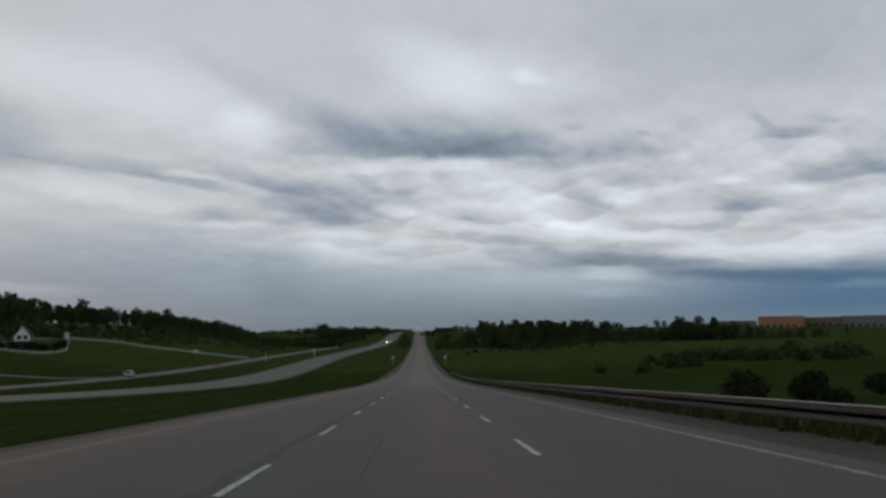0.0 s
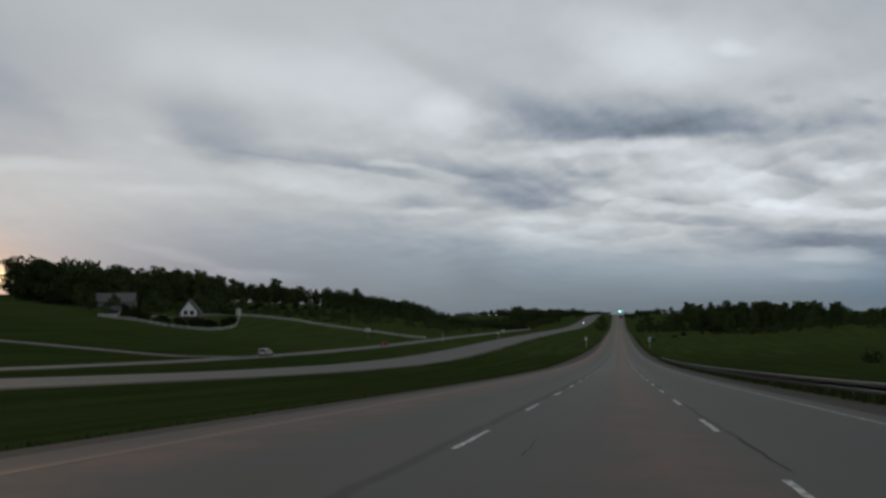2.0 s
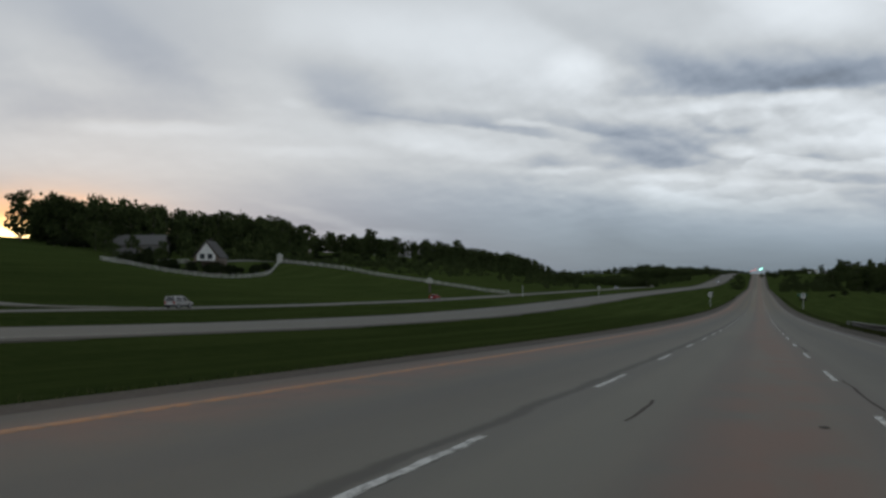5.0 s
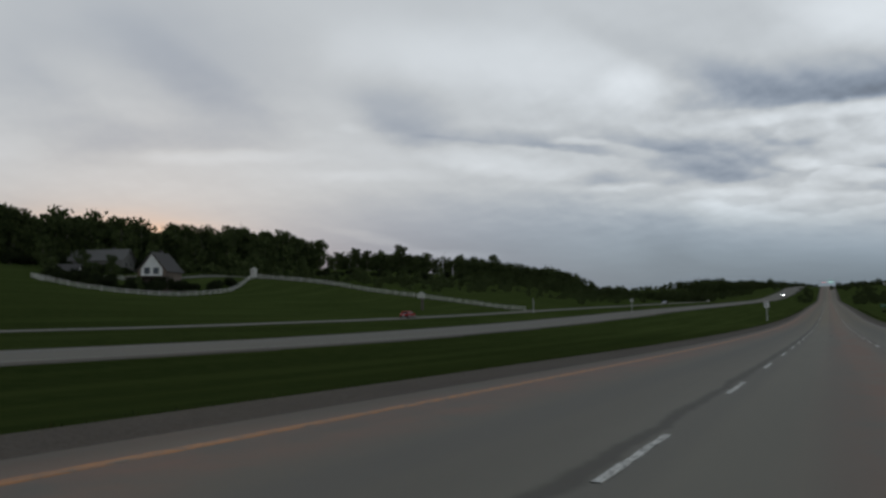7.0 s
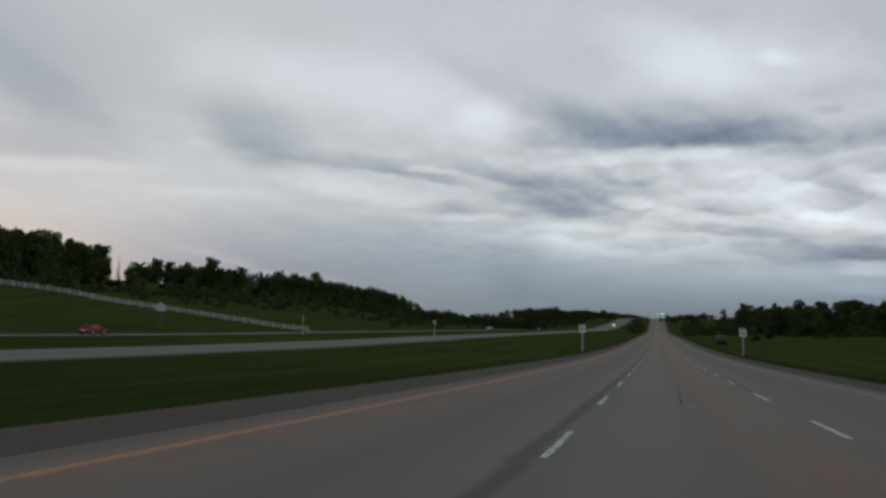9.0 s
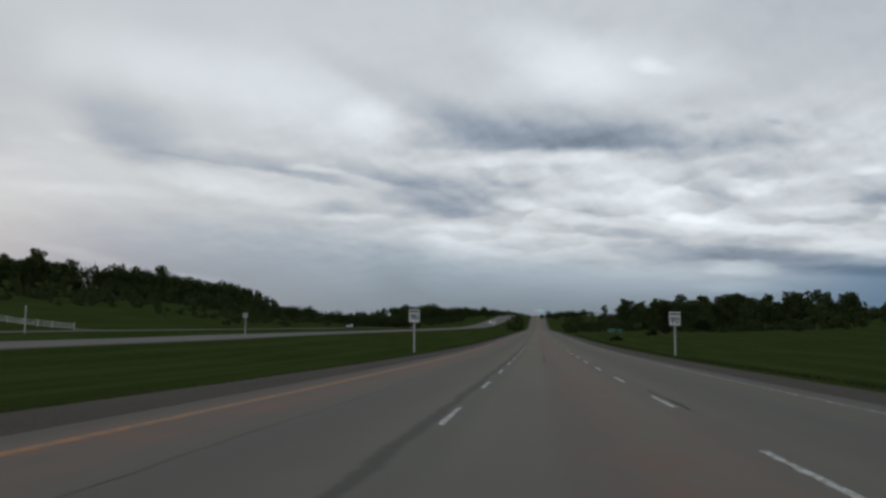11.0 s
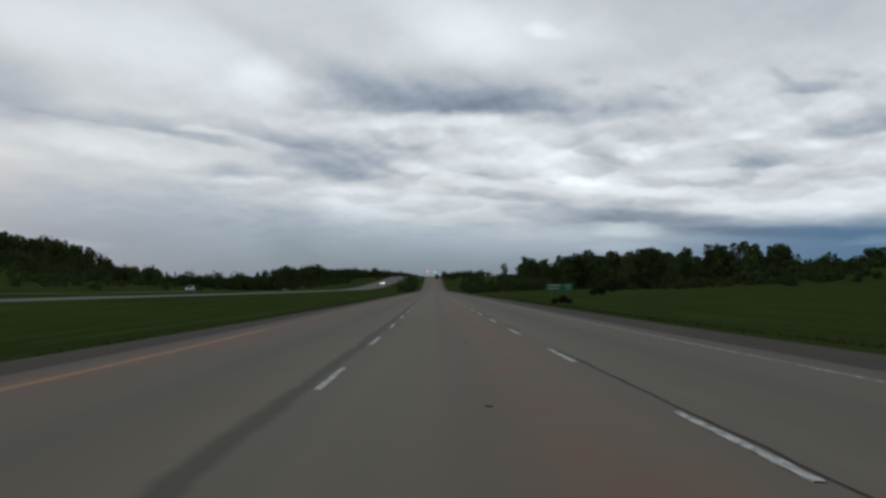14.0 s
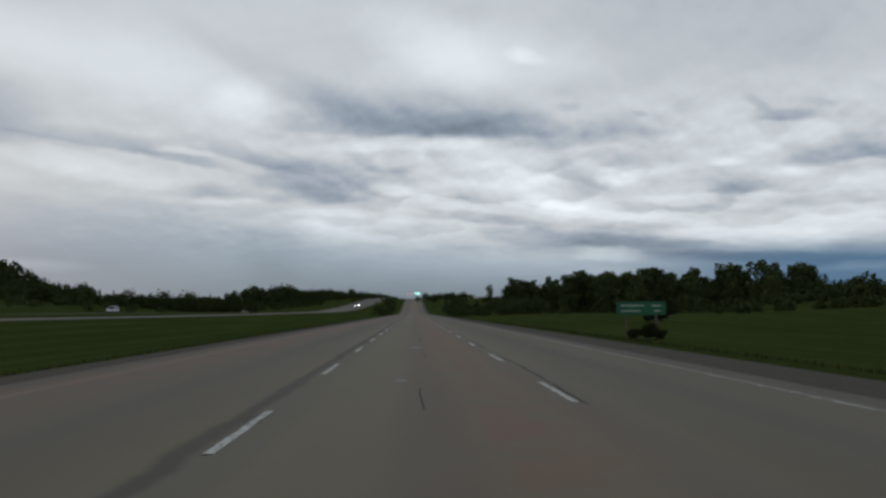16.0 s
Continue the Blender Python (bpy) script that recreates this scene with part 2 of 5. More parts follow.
# ---------------------------------------------------------------- lie of the land
PROFILE = [(-400.0, -0.052), (80.0, -0.052), (400.0, -0.0021), (780.0, -0.003), (900.0, 0.036), (1100.0, 0.036), (1350.0, 0.0), (6000.0, 0.0)]


def road_z(y):
    """Height of the main carriageway along its length, from the slopes of its vertical curve."""
    y = max(-400.0, min(5999.0, y))
    z0 = 20.8
    for (a, sa), (b, sb) in zip(PROFILE[:-1], PROFILE[1:]):
        if y <= b:
            d = y - a
            return z0 + sa * d + (sb - sa) * d * d / (2 * (b - a))
        z0 += (sa + sb) / 2 * (b - a)
    return z0


def ease(v, a, b):
    v = min(1.0, max(0.0, (v - a) / (b - a)))
    return v * v * (3 - 2 * v)


def line(v, pts):
    return float(np.interp(v, [p[0] for p in pts], [p[1] for p in pts]))


def left_x(y):
    """Middle of the opposite carriageway."""
    return line(y, [(-400, -30), (20, -36.0), (100, -38.8), (200, -42.1), (300, -45.8), (360, -47.6), (430, -48.5), (500, -48.3), (580, -47.3), (660, -45.6), (740, -43.2), (820, -39.9), (900, -35.7), (1000, -32.0), (1500, -30.0), (4000, -30)])


def left_z(y):
    return road_z(y) + line(y, [(20, 0.0), (60, -0.21), (100, -0.39), (150, -0.61), (200, -0.70), (250, -0.55), (300, -0.16), (360, 0.23), (430, 0.43), (580, 0.49), (660, 0.67), (740, 0.97), (820, 1.31), (900, 1.62), (1000, 1.6), (1150, 0.9), (1350, 0)])


def front_x(y):
    """Middle of the frontage road."""
    return line(y, [(-400, -62.0), (60, -70.5), (150, -74.5), (200, -76.7), (250, -78.7), (300, -80.4), (360, -81.7), (430, -82.0), (500, -81.2), (580, -79.2), (660, -76.7), (740, -75.0), (820, -80.0), (900, -95.0), (1000, -120.0), (4000, -120)])


def front_z(y):
    return road_z(y) + line(y, [(60, -0.89), (150, -0.33), (250, 0.33), (300, 0.63), (360, 0.87), (430, 0.97), (580, 1.03), (660, 1.2), (740, 1.2), (900, 0.6), (1100, 0.0)])


HILL_RISE = [(0, 0.0), (8, 0.01), (27, 0.10), (55, 0.25), (70, 0.32), (88, 0.43), (115, 0.53), (150, 0.75), (180, 0.92), (230, 1.0), (4000, 1.0)]


FENCE_RIDGE = [(-190, 0.0), (-171, 2.3), (-158, 3.3), (-150, 3.2), (-132, 1.9), (-113, 1.5), (-100, 1.0), (-86, 0.0)]


def verge_x(y):
    """Where the median grass begins beside the carriageway."""
    return line(y, [(-60, -7.3), (20, -7.4), (140, -7.7), (210, -8.8), (280, -9.0), (350, -8.5), (430, -7.8), (1000, -7.8)]) - 0.3 * noise.noise((0, y * 0.2, 0))


def land(x, y):
    """Height of the open ground."""
    base = road_z(y)
    roll = 1.0 * noise.noise((x * 0.012, y * 0.012, 3.0)) + 0.35 * noise.noise((x * 0.05, y * 0.05, 7.0))
    if x > 0:
        z = base - 0.8 * ease(x, 8, 13) + 0.6 * ease(x, 14, 32) + roll * ease(x, 12, 50) + 3.0 * ease(x, 160, 420)
        z += 1.4 * ease(x, 30, 85) * ease(y, 330, 430) * ease(y, 640, 520) + 4.6 * ease(x, 72, 112) * ease(y, 420, 500) * ease(y, 690, 620) + 2.5 * ease(x, 40, 150) * ease(y, 420, 300)
        if y < 300:
            z = z - 2.0 * ease(x, 12, 60) * ease(y, 300, 150)
        return z
    lx, fx = left_x(y), front_x(y)
    z = base - 0.06
    if x < -7.2:
        u = min(1.0, (-7.2 - x) / (-7.2 - (lx + 8.6)))
        k = ease(u, 0.25, 0.95)
        z = (base - 0.06) * (1 - k) + (left_z(y) - 0.05) * k - 0.75 * math.sin(math.pi * u) ** 1.5
    if x < lx - 8.6:
        k = ease(lx - 8.6 - x, 0.5, 8)
        z = (left_z(y) - 0.05) * (1 - k) + (front_z(y) - 0.05) * k - 0.5 * math.sin(math.pi * k)
    if x < fx - 4:
        d = fx - 4 - x
        end = 760 + 1.2 * max(0.0, d - 60)
        on = ease(y, -150, 150) * ease(y, end + 120, end - 60)
        top = 12.0 * on + line(y, [(-400, 8), (300, 0), (1200, -3), (4000, 0)]) * (1 - on)
        k = line(d, HILL_RISE)
        z = front_z(y) * (1 - k) + top * k + roll * 1.2 * ease(d, 10, 60)
        off = ((x + 159) * 38 - (y - 398) * 72) / 81.4
        z += line(x, FENCE_RIDGE) * math.exp(-(off / 14) ** 2)
        z -= 1.6 * math.exp(-((x + 168) / 42) ** 2 - ((y - 350) / 22) ** 2)
        far = ease(d, 320, 900)
        z = z * (1 - far) + 4.0 * far
    return z


# ---------------------------------------------------------------- materials
def material(name, build, rough=0.9, metal=0.0, spec=0.3):
    mat = bpy.data.materials.new(name)
    mat.use_nodes = True
    n = Nodes(mat.node_tree)
    shader = mat.node_tree.nodes["Principled BSDF"]
    shader.inputs["Roughness"].default_value = rough
    shader.inputs["Metallic"].default_value = metal
    shader.inputs["Specular IOR Level"].default_value = spec
    spot = n.add("ShaderNodeTexCoord").outputs["Object"]
    colour, bump, depth = build(n, spot, shader)
    n.put(shader.inputs["Base Color"], colour)
    if bump is not None:
        relief = n.add("ShaderNodeBump", Height=bump, Strength=0.6, Distance=depth)
        n.put(shader.inputs["Normal"], relief.outputs[0])
    return mat


def plain(name, colour, rough=0.5, metal=0.0, spec=0.4, vary=0.12, scale=3.0):
    def build(n, spot, shader):
        spots = n.noise(spot, scale, 5.0)
        fine = n.noise(spot, scale * 14, 3.0)
        k = n.math("MULTIPLY_ADD", n.math("ADD", spots, fine), vary, 1 - vary)
        return n.mix(1.0, rgb(*colour), n.vec(k, k, k), "MULTIPLY"), fine, 0.002
    return material(name, build, rough, metal, spec)


def asphalt(n, spot, shader):
    x, y, z = n.xyz(spot)
    flat = n.vec(x, y)
    grain = n.noise(flat, 45.0, 3.0, 0.7)
    patch = n.noise(n.vec(n.math("MULTIPLY", x, 0.5), n.math("MULTIPLY", y, 0.05)), 1.0, 5.0, 0.6)
    blot = n.noise(flat, 0.7, 5.0, 0.6)
    base = n.mix(patch, rgb(0.143, 0.132, 0.100), rgb(0.205, 0.190, 0.146))
    base = n.mix(n.smooth(grain, 0.35, 0.75, 0.0, 0.35), base, rgb(0.245, 0.227, 0.18))
    # dimmer exposure of the upper slope, put into the asphalt colour
    dim_slope = n.smooth(n.math("MULTIPLY_ADD", blot, 20.0, y), 160.0, 30.0, 0.0, 0.8)
    base = n.mix(dim_slope, base, rgb(0.080, 0.075, 0.062))
    # the outer lanes are darker than the middle one
    outer_lane = n.smooth(n.math("MULTIPLY_ADD", n.math("SUBTRACT", blot, 0.5), 0.6, n.math("ABSOLUTE", x)), 1.9, 3.2, 0.0, 0.32)
    base = n.mix(outer_lane, base, rgb(0.080, 0.073, 0.058))
    # browner aggregate along the level stretch
    brown = n.smooth(y, 240.0, 380.0)
    base = n.mix(brown, base, n.mix(1.0, base, rgb(1.10, 1.0, 0.86), "MULTIPLY"))
    # worn tyre tracks, two in each lane
    wave = n.math("COSINE", n.math("MULTIPLY", x, 2 * math.pi / 1.87))
    base = n.mix(n.smooth(wave, -0.2, 1.0, 0.0, 0.25), base, rgb(0.10, 0.098, 0.09))
    # rusty stains of spread gravel and iron dust in the middle of the lanes and at the shoulder
    rust = n.math("MULTIPLY", n.smooth(n.noise(n.vec(n.math("MULTIPLY", x, 0.55), n.math("MULTIPLY", y, 0.035)), 1.0, 4.0, 0.6), 0.38, 0.60), n.smooth(blot, 0.25, 0.7))
    lane = n.math("ADD", n.smooth(n.math("MULTIPLY_ADD", n.math("SUBTRACT", blot, 0.5), 1.2, n.math("ABSOLUTE", n.math("SUBTRACT", x, 0.8))), 1.7, 0.1), n.smooth(n.math("ABSOLUTE", n.math("ADD", x, 5.7)), 1.7, 0.3))
    spread_rust = n.math("MULTIPLY_ADD", rust, 0.6, n.math("MULTIPLY", n.smooth(blot, 0.2, 0.7), 0.45))
    base = n.mix(n.math("MULTIPLY", n.math("MULTIPLY", spread_rust, lane), n.smooth(y, 20.0, 110.0, 0.6, 0.9)), base, rgb(0.235, 0.132, 0.090))
    # dirty edges outside the lines
    outer = n.smooth(n.math("MULTIPLY_ADD", n.math("SUBTRACT", blot, 0.5), 0.5, n.math("ABSOLUTE", n.math("ADD", x, 0.35))), 5.55, 6.3, 0.0, 0.6)
    base = n.mix(outer, base, rgb(0.095, 0.082, 0.062))
    # dark sealed joint that follows the lane line
    drift = n.math("MULTIPLY_ADD", n.math("SUBTRACT", n.noise(n.vec(0.0, y), 0.45, 6.0, 0.65), 0.5), 0.42, n.math("ADD", x, 2.1))
    wide = n.math("MULTIPLY_ADD", n.noise(n.vec(7.0, y), 0.25, 6.0), 0.30, 0.02)
    joint = n.smooth(n.math("ABSOLUTE", drift), wide, n.math("MULTIPLY", wide, 0.25))
    base = n.mix(n.math("MULTIPLY", joint, 0.62), base, rgb(0.054, 0.048, 0.036))
    return base, n.math("MULTIPLY_ADD", grain, 0.5, blot), 0.012


def old_asphalt(n, spot, shader):
    x, y, z = n.xyz(spot)
    grain = n.noise(n.vec(x, y), 30.0, 3.0, 0.7)
    patch = n.noise(n.vec(n.math("MULTIPLY", x, 0.4), n.math("MULTIPLY", y, 0.06)), 1.0, 5.0)
    base = n.mix(patch, rgb(0.118, 0.111, 0.085), rgb(0.168, 0.157, 0.122))
    return n.mix(n.smooth(grain, 0.4, 0.8, 0.0, 0.3), base, rgb(0.215, 0.20, 0.165)), grain, 0.01


def gravel(n, spot, shader):
    x, y, z = n.xyz(spot)
    cell = n.add("ShaderNodeTexVoronoi", Vector=n.vec(x, y), Scale=22.0)
    patch = n.noise(n.vec(x, n.math("MULTIPLY", y, 0.2)), 0.8, 5.0)
    base = n.mix(patch, rgb(0.038, 0.032, 0.024), rgb(0.094, 0.078, 0.057))
    base = n.mix(n.math("MULTIPLY", n.xyz(cell.outputs["Color"])[0], 0.4), base, rgb(0.15, 0.128, 0.10))
    # weeds creep in from the grass
    from_mid = n.math("ABSOLUTE", n.math("ADD", x, 0.6))
    weeds = n.smooth(n.math("MULTIPLY_ADD", n.noise(n.vec(x, n.math("MULTIPLY", y, 0.35)), 2.6, 5.0, 0.7), 1.5, n.math("SUBTRACT", from_mid, 8.9)), 0.1, 0.55)
    base = n.mix(weeds, base, rgb(0.045, 0.052, 0.020))
    return base, cell.outputs["Distance"], 0.02


def pale_gravel(n, spot, shader):
    x, y, z = n.xyz(spot)
    fine = n.noise(n.vec(x, y), 9.0, 4.0)
    patch = n.noise(n.vec(x, y), 0.35, 4.0)
    base = n.mix(patch, rgb(0.10, 0.098, 0.080), rgb(0.19, 0.185, 0.16))
    return n.mix(n.math("MULTIPLY", fine, 0.4), base, rgb(0.12, 0.115, 0.095)), fine, 0.03


def meadow(n, spot, shader):
    x, y, z = n.xyz(spot)
    flat = n.vec(x, y)
    fine = n.noise(flat, 7.0, 5.0, 0.7)
    tuft = n.noise(flat, 0.9, 5.0, 0.65)
    field = n.noise(flat, 0.022, 5.0, 0.55)
    base = n.mix(field, rgb(0.020, 0.034, 0.010), rgb(0.037, 0.050, 0.016))
    band = n.noise(n.vec(n.math("MULTIPLY", x, 0.35), n.math("MULTIPLY", y, 0.02)), 1.0, 5.0, 0.6)
    base = n.mix(n.smooth(band, 0.42, 0.66, 0.0, 0.6), base, rgb(0.052, 0.070, 0.023))
    base = n.mix(n.smooth(tuft, 0.38, 0.7, 0.0, 0.5), base, rgb(0.052, 0.065, 0.023))
    base = n.mix(n.smooth(fine, 0.5, 0.85, 0.0, 0.3), base, rgb(0.067, 0.071, 0.032))
    # paler grass on the level stretch beyond the foot of the slope
    grass_gain = n.smooth(n.math("MULTIPLY_ADD", field, 60.0, y), 230.0, 400.0, 1.0, 1.42)
    base = n.mix(1.0, base, n.vec(n.math("MULTIPLY", grass_gain, 0.98), n.math("MULTIPLY", grass_gain, 0.97), n.math("MULTIPLY", grass_gain, 0.82)), "MULTIPLY")
    return base, n.math("MULTIPLY_ADD", fine, 0.4, tuft), 0.25


def leaf_look(name, dark, light):
    def build(n, spot, shader):
        info = n.add("ShaderNodeObjectInfo").outputs["Random"]
        isle = n.add("ShaderNodeNewGeometry").outputs["Random Per Island"]
        base = n.mix(isle, rgb(*dark), rgb(*light))
        k = n.math("MULTIPLY_ADD", info, 0.5, 0.72)
        base = n.mix(1.0, base, n.vec(k, k, n.math("MULTIPLY", k, 0.9)), "MULTIPLY")
        fine = n.noise(spot, 6.0, 3.0)
        return n.mix(n.math("MULTIPLY", fine, 0.3), base, rgb(*dark)), None, 0
    return material(name, build, 0.85, 0.0, 0.04)


def bark(n, spot, shader):
    x, y, z = n.xyz(spot)
    ring = n.noise(n.vec(n.math("MULTIPLY", x, 4.0), n.math("MULTIPLY", y, 4.0), z), 3.0, 5.0)
    return n.mix(ring, rgb(0.06, 0.05, 0.04), rgb(0.22, 0.20, 0.17)), ring, 0.02


def paint_line(name, colour, low=0.40, high=0.68):
    def build(n, spot, shader):
        x, y, z = n.xyz(spot)
        worn = n.noise(n.vec(x, n.math("MULTIPLY", y, 0.4)), 9.0, 5.0, 0.7)
        return n.mix(n.smooth(worn, low, high, 0.0, 0.92), rgb(*colour), rgb(0.155, 0.142, 0.112)), worn, 0.002
    return material(name, build, 0.7)


def brick_wall(n, spot, shader):
    x, y, z = n.xyz(spot)
    tex = n.add("ShaderNodeTexBrick", Vector=n.vec(n.math("ADD", x, y), z), Scale=3.0)
    # orange of the low sun is put into the brick colours
    tex.inputs["Color1"].default_value = rgb(0.44, 0.16, 0.06)
    tex.inputs["Color2"].default_value = rgb(0.34, 0.12, 0.05)
    tex.inputs["Mortar"].default_value = rgb(0.3, 0.27, 0.24)
    return tex.outputs["Color"], tex.outputs["Fac"], 0.01


def siding(name, colour):
    def build(n, spot, shader):
        x, y, z = n.xyz(spot)
        lap = n.math("FRACT", n.math("MULTIPLY", z, 5.5))
        dirt = n.noise(spot, 0.8, 5.0)
        k = n.math("MULTIPLY_ADD", dirt, 0.3, 0.8)
        return n.mix(1.0, rgb(*colour), n.vec(k, k, k), "MULTIPLY"), lap, 0.02
    return material(name, build, 0.6)


def glow(name, colour, power):
    def build(n, spot, shader):
        shader.inputs["Emission Color"].default_value = rgb(*colour)
        shader.inputs["Emission Strength"].default_value = power
        return rgb(*colour), None, 0
    return material(name, build, 0.3)


ASPHALT = material("worn_asphalt", asphalt, 0.82, 0.0, 0.35)
OLD_ASPHALT = material("old_asphalt", old_asphalt, 0.85, 0.0, 0.3)
GRAVEL = material("shoulder_gravel", gravel, 0.95, 0.0, 0.2)
GRAVEL_PLAIN = plain("dusty_shoulder_gravel", (0.105, 0.095, 0.075), 0.95, 0.0, 0.2, 0.3, 1.5)
PALE_GRAVEL = material("pale_gravel", pale_gravel, 0.95, 0.0, 0.2)
MEADOW = material("meadow_grass", meadow, 1.0, 0.0, 0.0)
TAR = plain("crack_sealing_tar", (0.070, 0.056, 0.043), 0.85, 0.0, 0.1)
STAIN = plain("oil_dark_asphalt", (0.062, 0.061, 0.06), 0.7, 0.0, 0.35, 0.25, 2.0)
PATCH = plain("pale_patch", (0.26, 0.255, 0.245), 0.85, 0.0, 0.3, 0.2, 2.0)
WHITE_LINE = paint_line("white_road_paint", (0.66, 0.645, 0.58))
YELLOW_LINE = paint_line("orange_yellow_road_paint", (0.44, 0.195, 0.07))
FADED_WHITE = paint_line("faded_white_road_paint", (0.48, 0.47, 0.43), 0.30, 0.55)
FADED_YELLOW = paint_line("faded_yellow_road_paint", (0.27, 0.13, 0.07), 0.30, 0.62)
STEEL = plain("galvanised_steel", (0.13, 0.13, 0.12), 0.7, 0.0, 0.4, 0.3)
# paler copy of the rail steel, for sky light on its top
STEEL_PALE = plain("weathered_zinc", (0.30, 0.30, 0.27), 0.6, 0.0, 0.4, 0.25)
WOOD = plain("grey_wood", (0.10, 0.088, 0.072), 0.85, 0.0, 0.2, 0.25)
POST_WHITE = plain("weathered_white_post", (0.42, 0.42, 0.39), 0.7, 0.0, 0.3, 0.15)
FENCE_WHITE = plain("white_fence_paint", (0.46, 0.455, 0.41), 0.6, 0.0, 0.3, 0.15)
SIGN_WHITE = plain("white_sign_sheet", (0.74, 0.74, 0.72), 0.45, 0.0, 0.4, 0.08)
SIGN_BLACK = plain("black_sign_print", (0.018, 0.018, 0.02), 0.5)
SIGN_GREEN = plain("green_sign_sheet", (0.008, 0.10, 0.045), 0.45, 0.0, 0.4, 0.1)
CAR_WHITE = plain("white_car_paint", (0.66, 0.67, 0.68), 0.22, 0.0, 0.6, 0.05)
CAR_SILVER = plain("silver_car_paint", (0.40, 0.39, 0.37), 0.3, 0.0, 0.6, 0.05)
CAR_RED = plain("red_car_paint", (0.42, 0.028, 0.018), 0.22, 0.0, 0.6, 0.05)
CAR_GLASS = plain("dark_car_glass", (0.012, 0.014, 0.016), 0.06, 0.0, 0.7, 0.05)
RUBBER = plain("tyre_rubber", (0.018, 0.018, 0.018), 0.9, 0.0, 0.2)
ALLOY = plain("alloy_rim", (0.45, 0.46, 0.47), 0.35, 0.8, 0.5)
DARK_TRIM = plain("dark_trim", (0.03, 0.03, 0.032), 0.6)
HEADLIGHT = glow("headlight_glow", (1.0, 0.97, 0.90), 30.0)
REAR_RED = plain("red_lamp_glass", (0.40, 0.02, 0.015), 0.2, 0.0, 0.6)
GREEN_LAMP = glow("green_signal", (0.25, 1.0, 0.75), 22.0)
RED_LAMP = glow("red_signal", (1.0, 0.10, 0.05), 8.0)
LEAF = leaf_look("poplar_leaves", (0.024, 0.037, 0.015), (0.098, 0.122, 0.048))
NEEDLE = leaf_look("spruce_needles", (0.020, 0.034, 0.016), (0.054, 0.078, 0.032))
SHRUB = leaf_look("shrub_leaves", (0.013, 0.019, 0.009), (0.036, 0.044, 0.020))
VERGE = leaf_look("verge_blades", (0.020, 0.032, 0.010), (0.070, 0.078, 0.028))
BARK = material("tree_bark", bark, 0.9, 0.0, 0.2)
BRICK = material("red_brick", brick_wall, 0.85)
SIDING_WHITE = siding("white_siding", (0.74, 0.74, 0.71))
SIDING_GREY = siding("grey_siding", (0.17, 0.165, 0.155))
SIDING_BROWN = siding("brown_siding", (0.16, 0.12, 0.09))
SHINGLE = plain("grey_roof_shingle", (0.15, 0.145, 0.135), 0.9, 0.0, 0.2, 0.25, 2.0)
SHINGLE_DARK = plain("dark_roof_shingle", (0.085, 0.08, 0.075), 0.9, 0.0, 0.2, 0.25, 2.0)
PANE = plain("window_glass", (0.03, 0.035, 0.04), 0.05, 0.0, 0.8, 0.05)


# ---------------------------------------------------------------- mesh helpers
def part(name, bm, mat, parent=None, label=""):
    """Links a bmesh as one mesh object, under parent if there is one."""
    mesh = bpy.data.meshes.new(name)
    bm.normal_update()
    bm.to_mesh(mesh)
    bm.free()
    mesh.materials.append(mat)
    ob = new(name, mesh)
    if parent:
        ob.parent = parent
    if label:
        tagged(ob, label)
    return ob


def sheet(name, verts, faces, mat, parent=None, smooth=False):
    mesh = bpy.data.meshes.new(name)
    mesh.from_pydata(verts, [], faces)
    mesh.materials.append(mat)
    if smooth:
        mesh.polygons.foreach_set("use_smooth", [True] * len(mesh.polygons))
    mesh.update()
    ob = new(name, mesh)
    if parent:
        ob.parent = parent
    return ob


def base_at(name, m, label, category, group="", kind=""):
    ob = new(name)
    ob.matrix_world = m
    ob.empty_display_size = 0.3
    return tagged(ob, label, category, group, kind)


def block(bm, x0, x1, y0, y1, z0, z1, bevel=0.0):
    made = bmesh.ops.create_cube(bm, size=1.0)
    vs = made["verts"]
    for v in vs:
        v.co = Vector(((x0 + x1) / 2 + v.co.x * (x1 - x0), (y0 + y1) / 2 + v.co.y * (y1 - y0), (z0 + z1) / 2 + v.co.z * (z1 - z0)))
    if bevel:
        es = {e for v in vs for e in v.link_edges}
        bmesh.ops.bevel(bm, geom=list(es), offset=bevel, segments=2, affect="EDGES", profile=0.6)
    return vs


def rod(bm, a, b, ra, rb, sides=7):
    a, b = Vector(a), Vector(b)
    made = bmesh.ops.create_cone(bm, cap_ends=True, segments=sides, radius1=ra, radius2=rb, depth=(b - a).length)
    m = Matrix.Translation((a + b) / 2) @ (b - a).to_track_quat("Z", "Y").to_matrix().to_4x4()
    bmesh.ops.transform(bm, matrix=m, verts=made["verts"])
    return made["verts"]


def strip(name, ys, left, right, height, mat, kind="structure", crown=0.0, cross=2, thick=0.25):
    """A road or shoulder laid along y between two edges, with its sides going down into the ground."""
    verts, faces, w = [], [], cross + 3
    for y in ys:
        a, b, z = left(y), right(y), height(y)
        verts.append((a - 0.05, y, z - thick))
        for i in range(cross + 1):
            u = i / cross
            verts.append((a + (b - a) * u, y, z + crown * (1 - (2 * u - 1) ** 2)))
        verts.append((b + 0.05, y, z - thick))
    for j in range(len(ys) - 1):
        for i in range(w - 1):
            k = j * w + i
            faces.append((k, k + 1, k + w + 1, k + w))
    ob = sheet(name, verts, faces, mat)
    return tagged(ob, kind=kind)


def spaced(a, b, step):
    return [a + (b - a) * i / max(1, round((b - a) / step)) for i in range(max(1, round((b - a) / step)) + 1)]


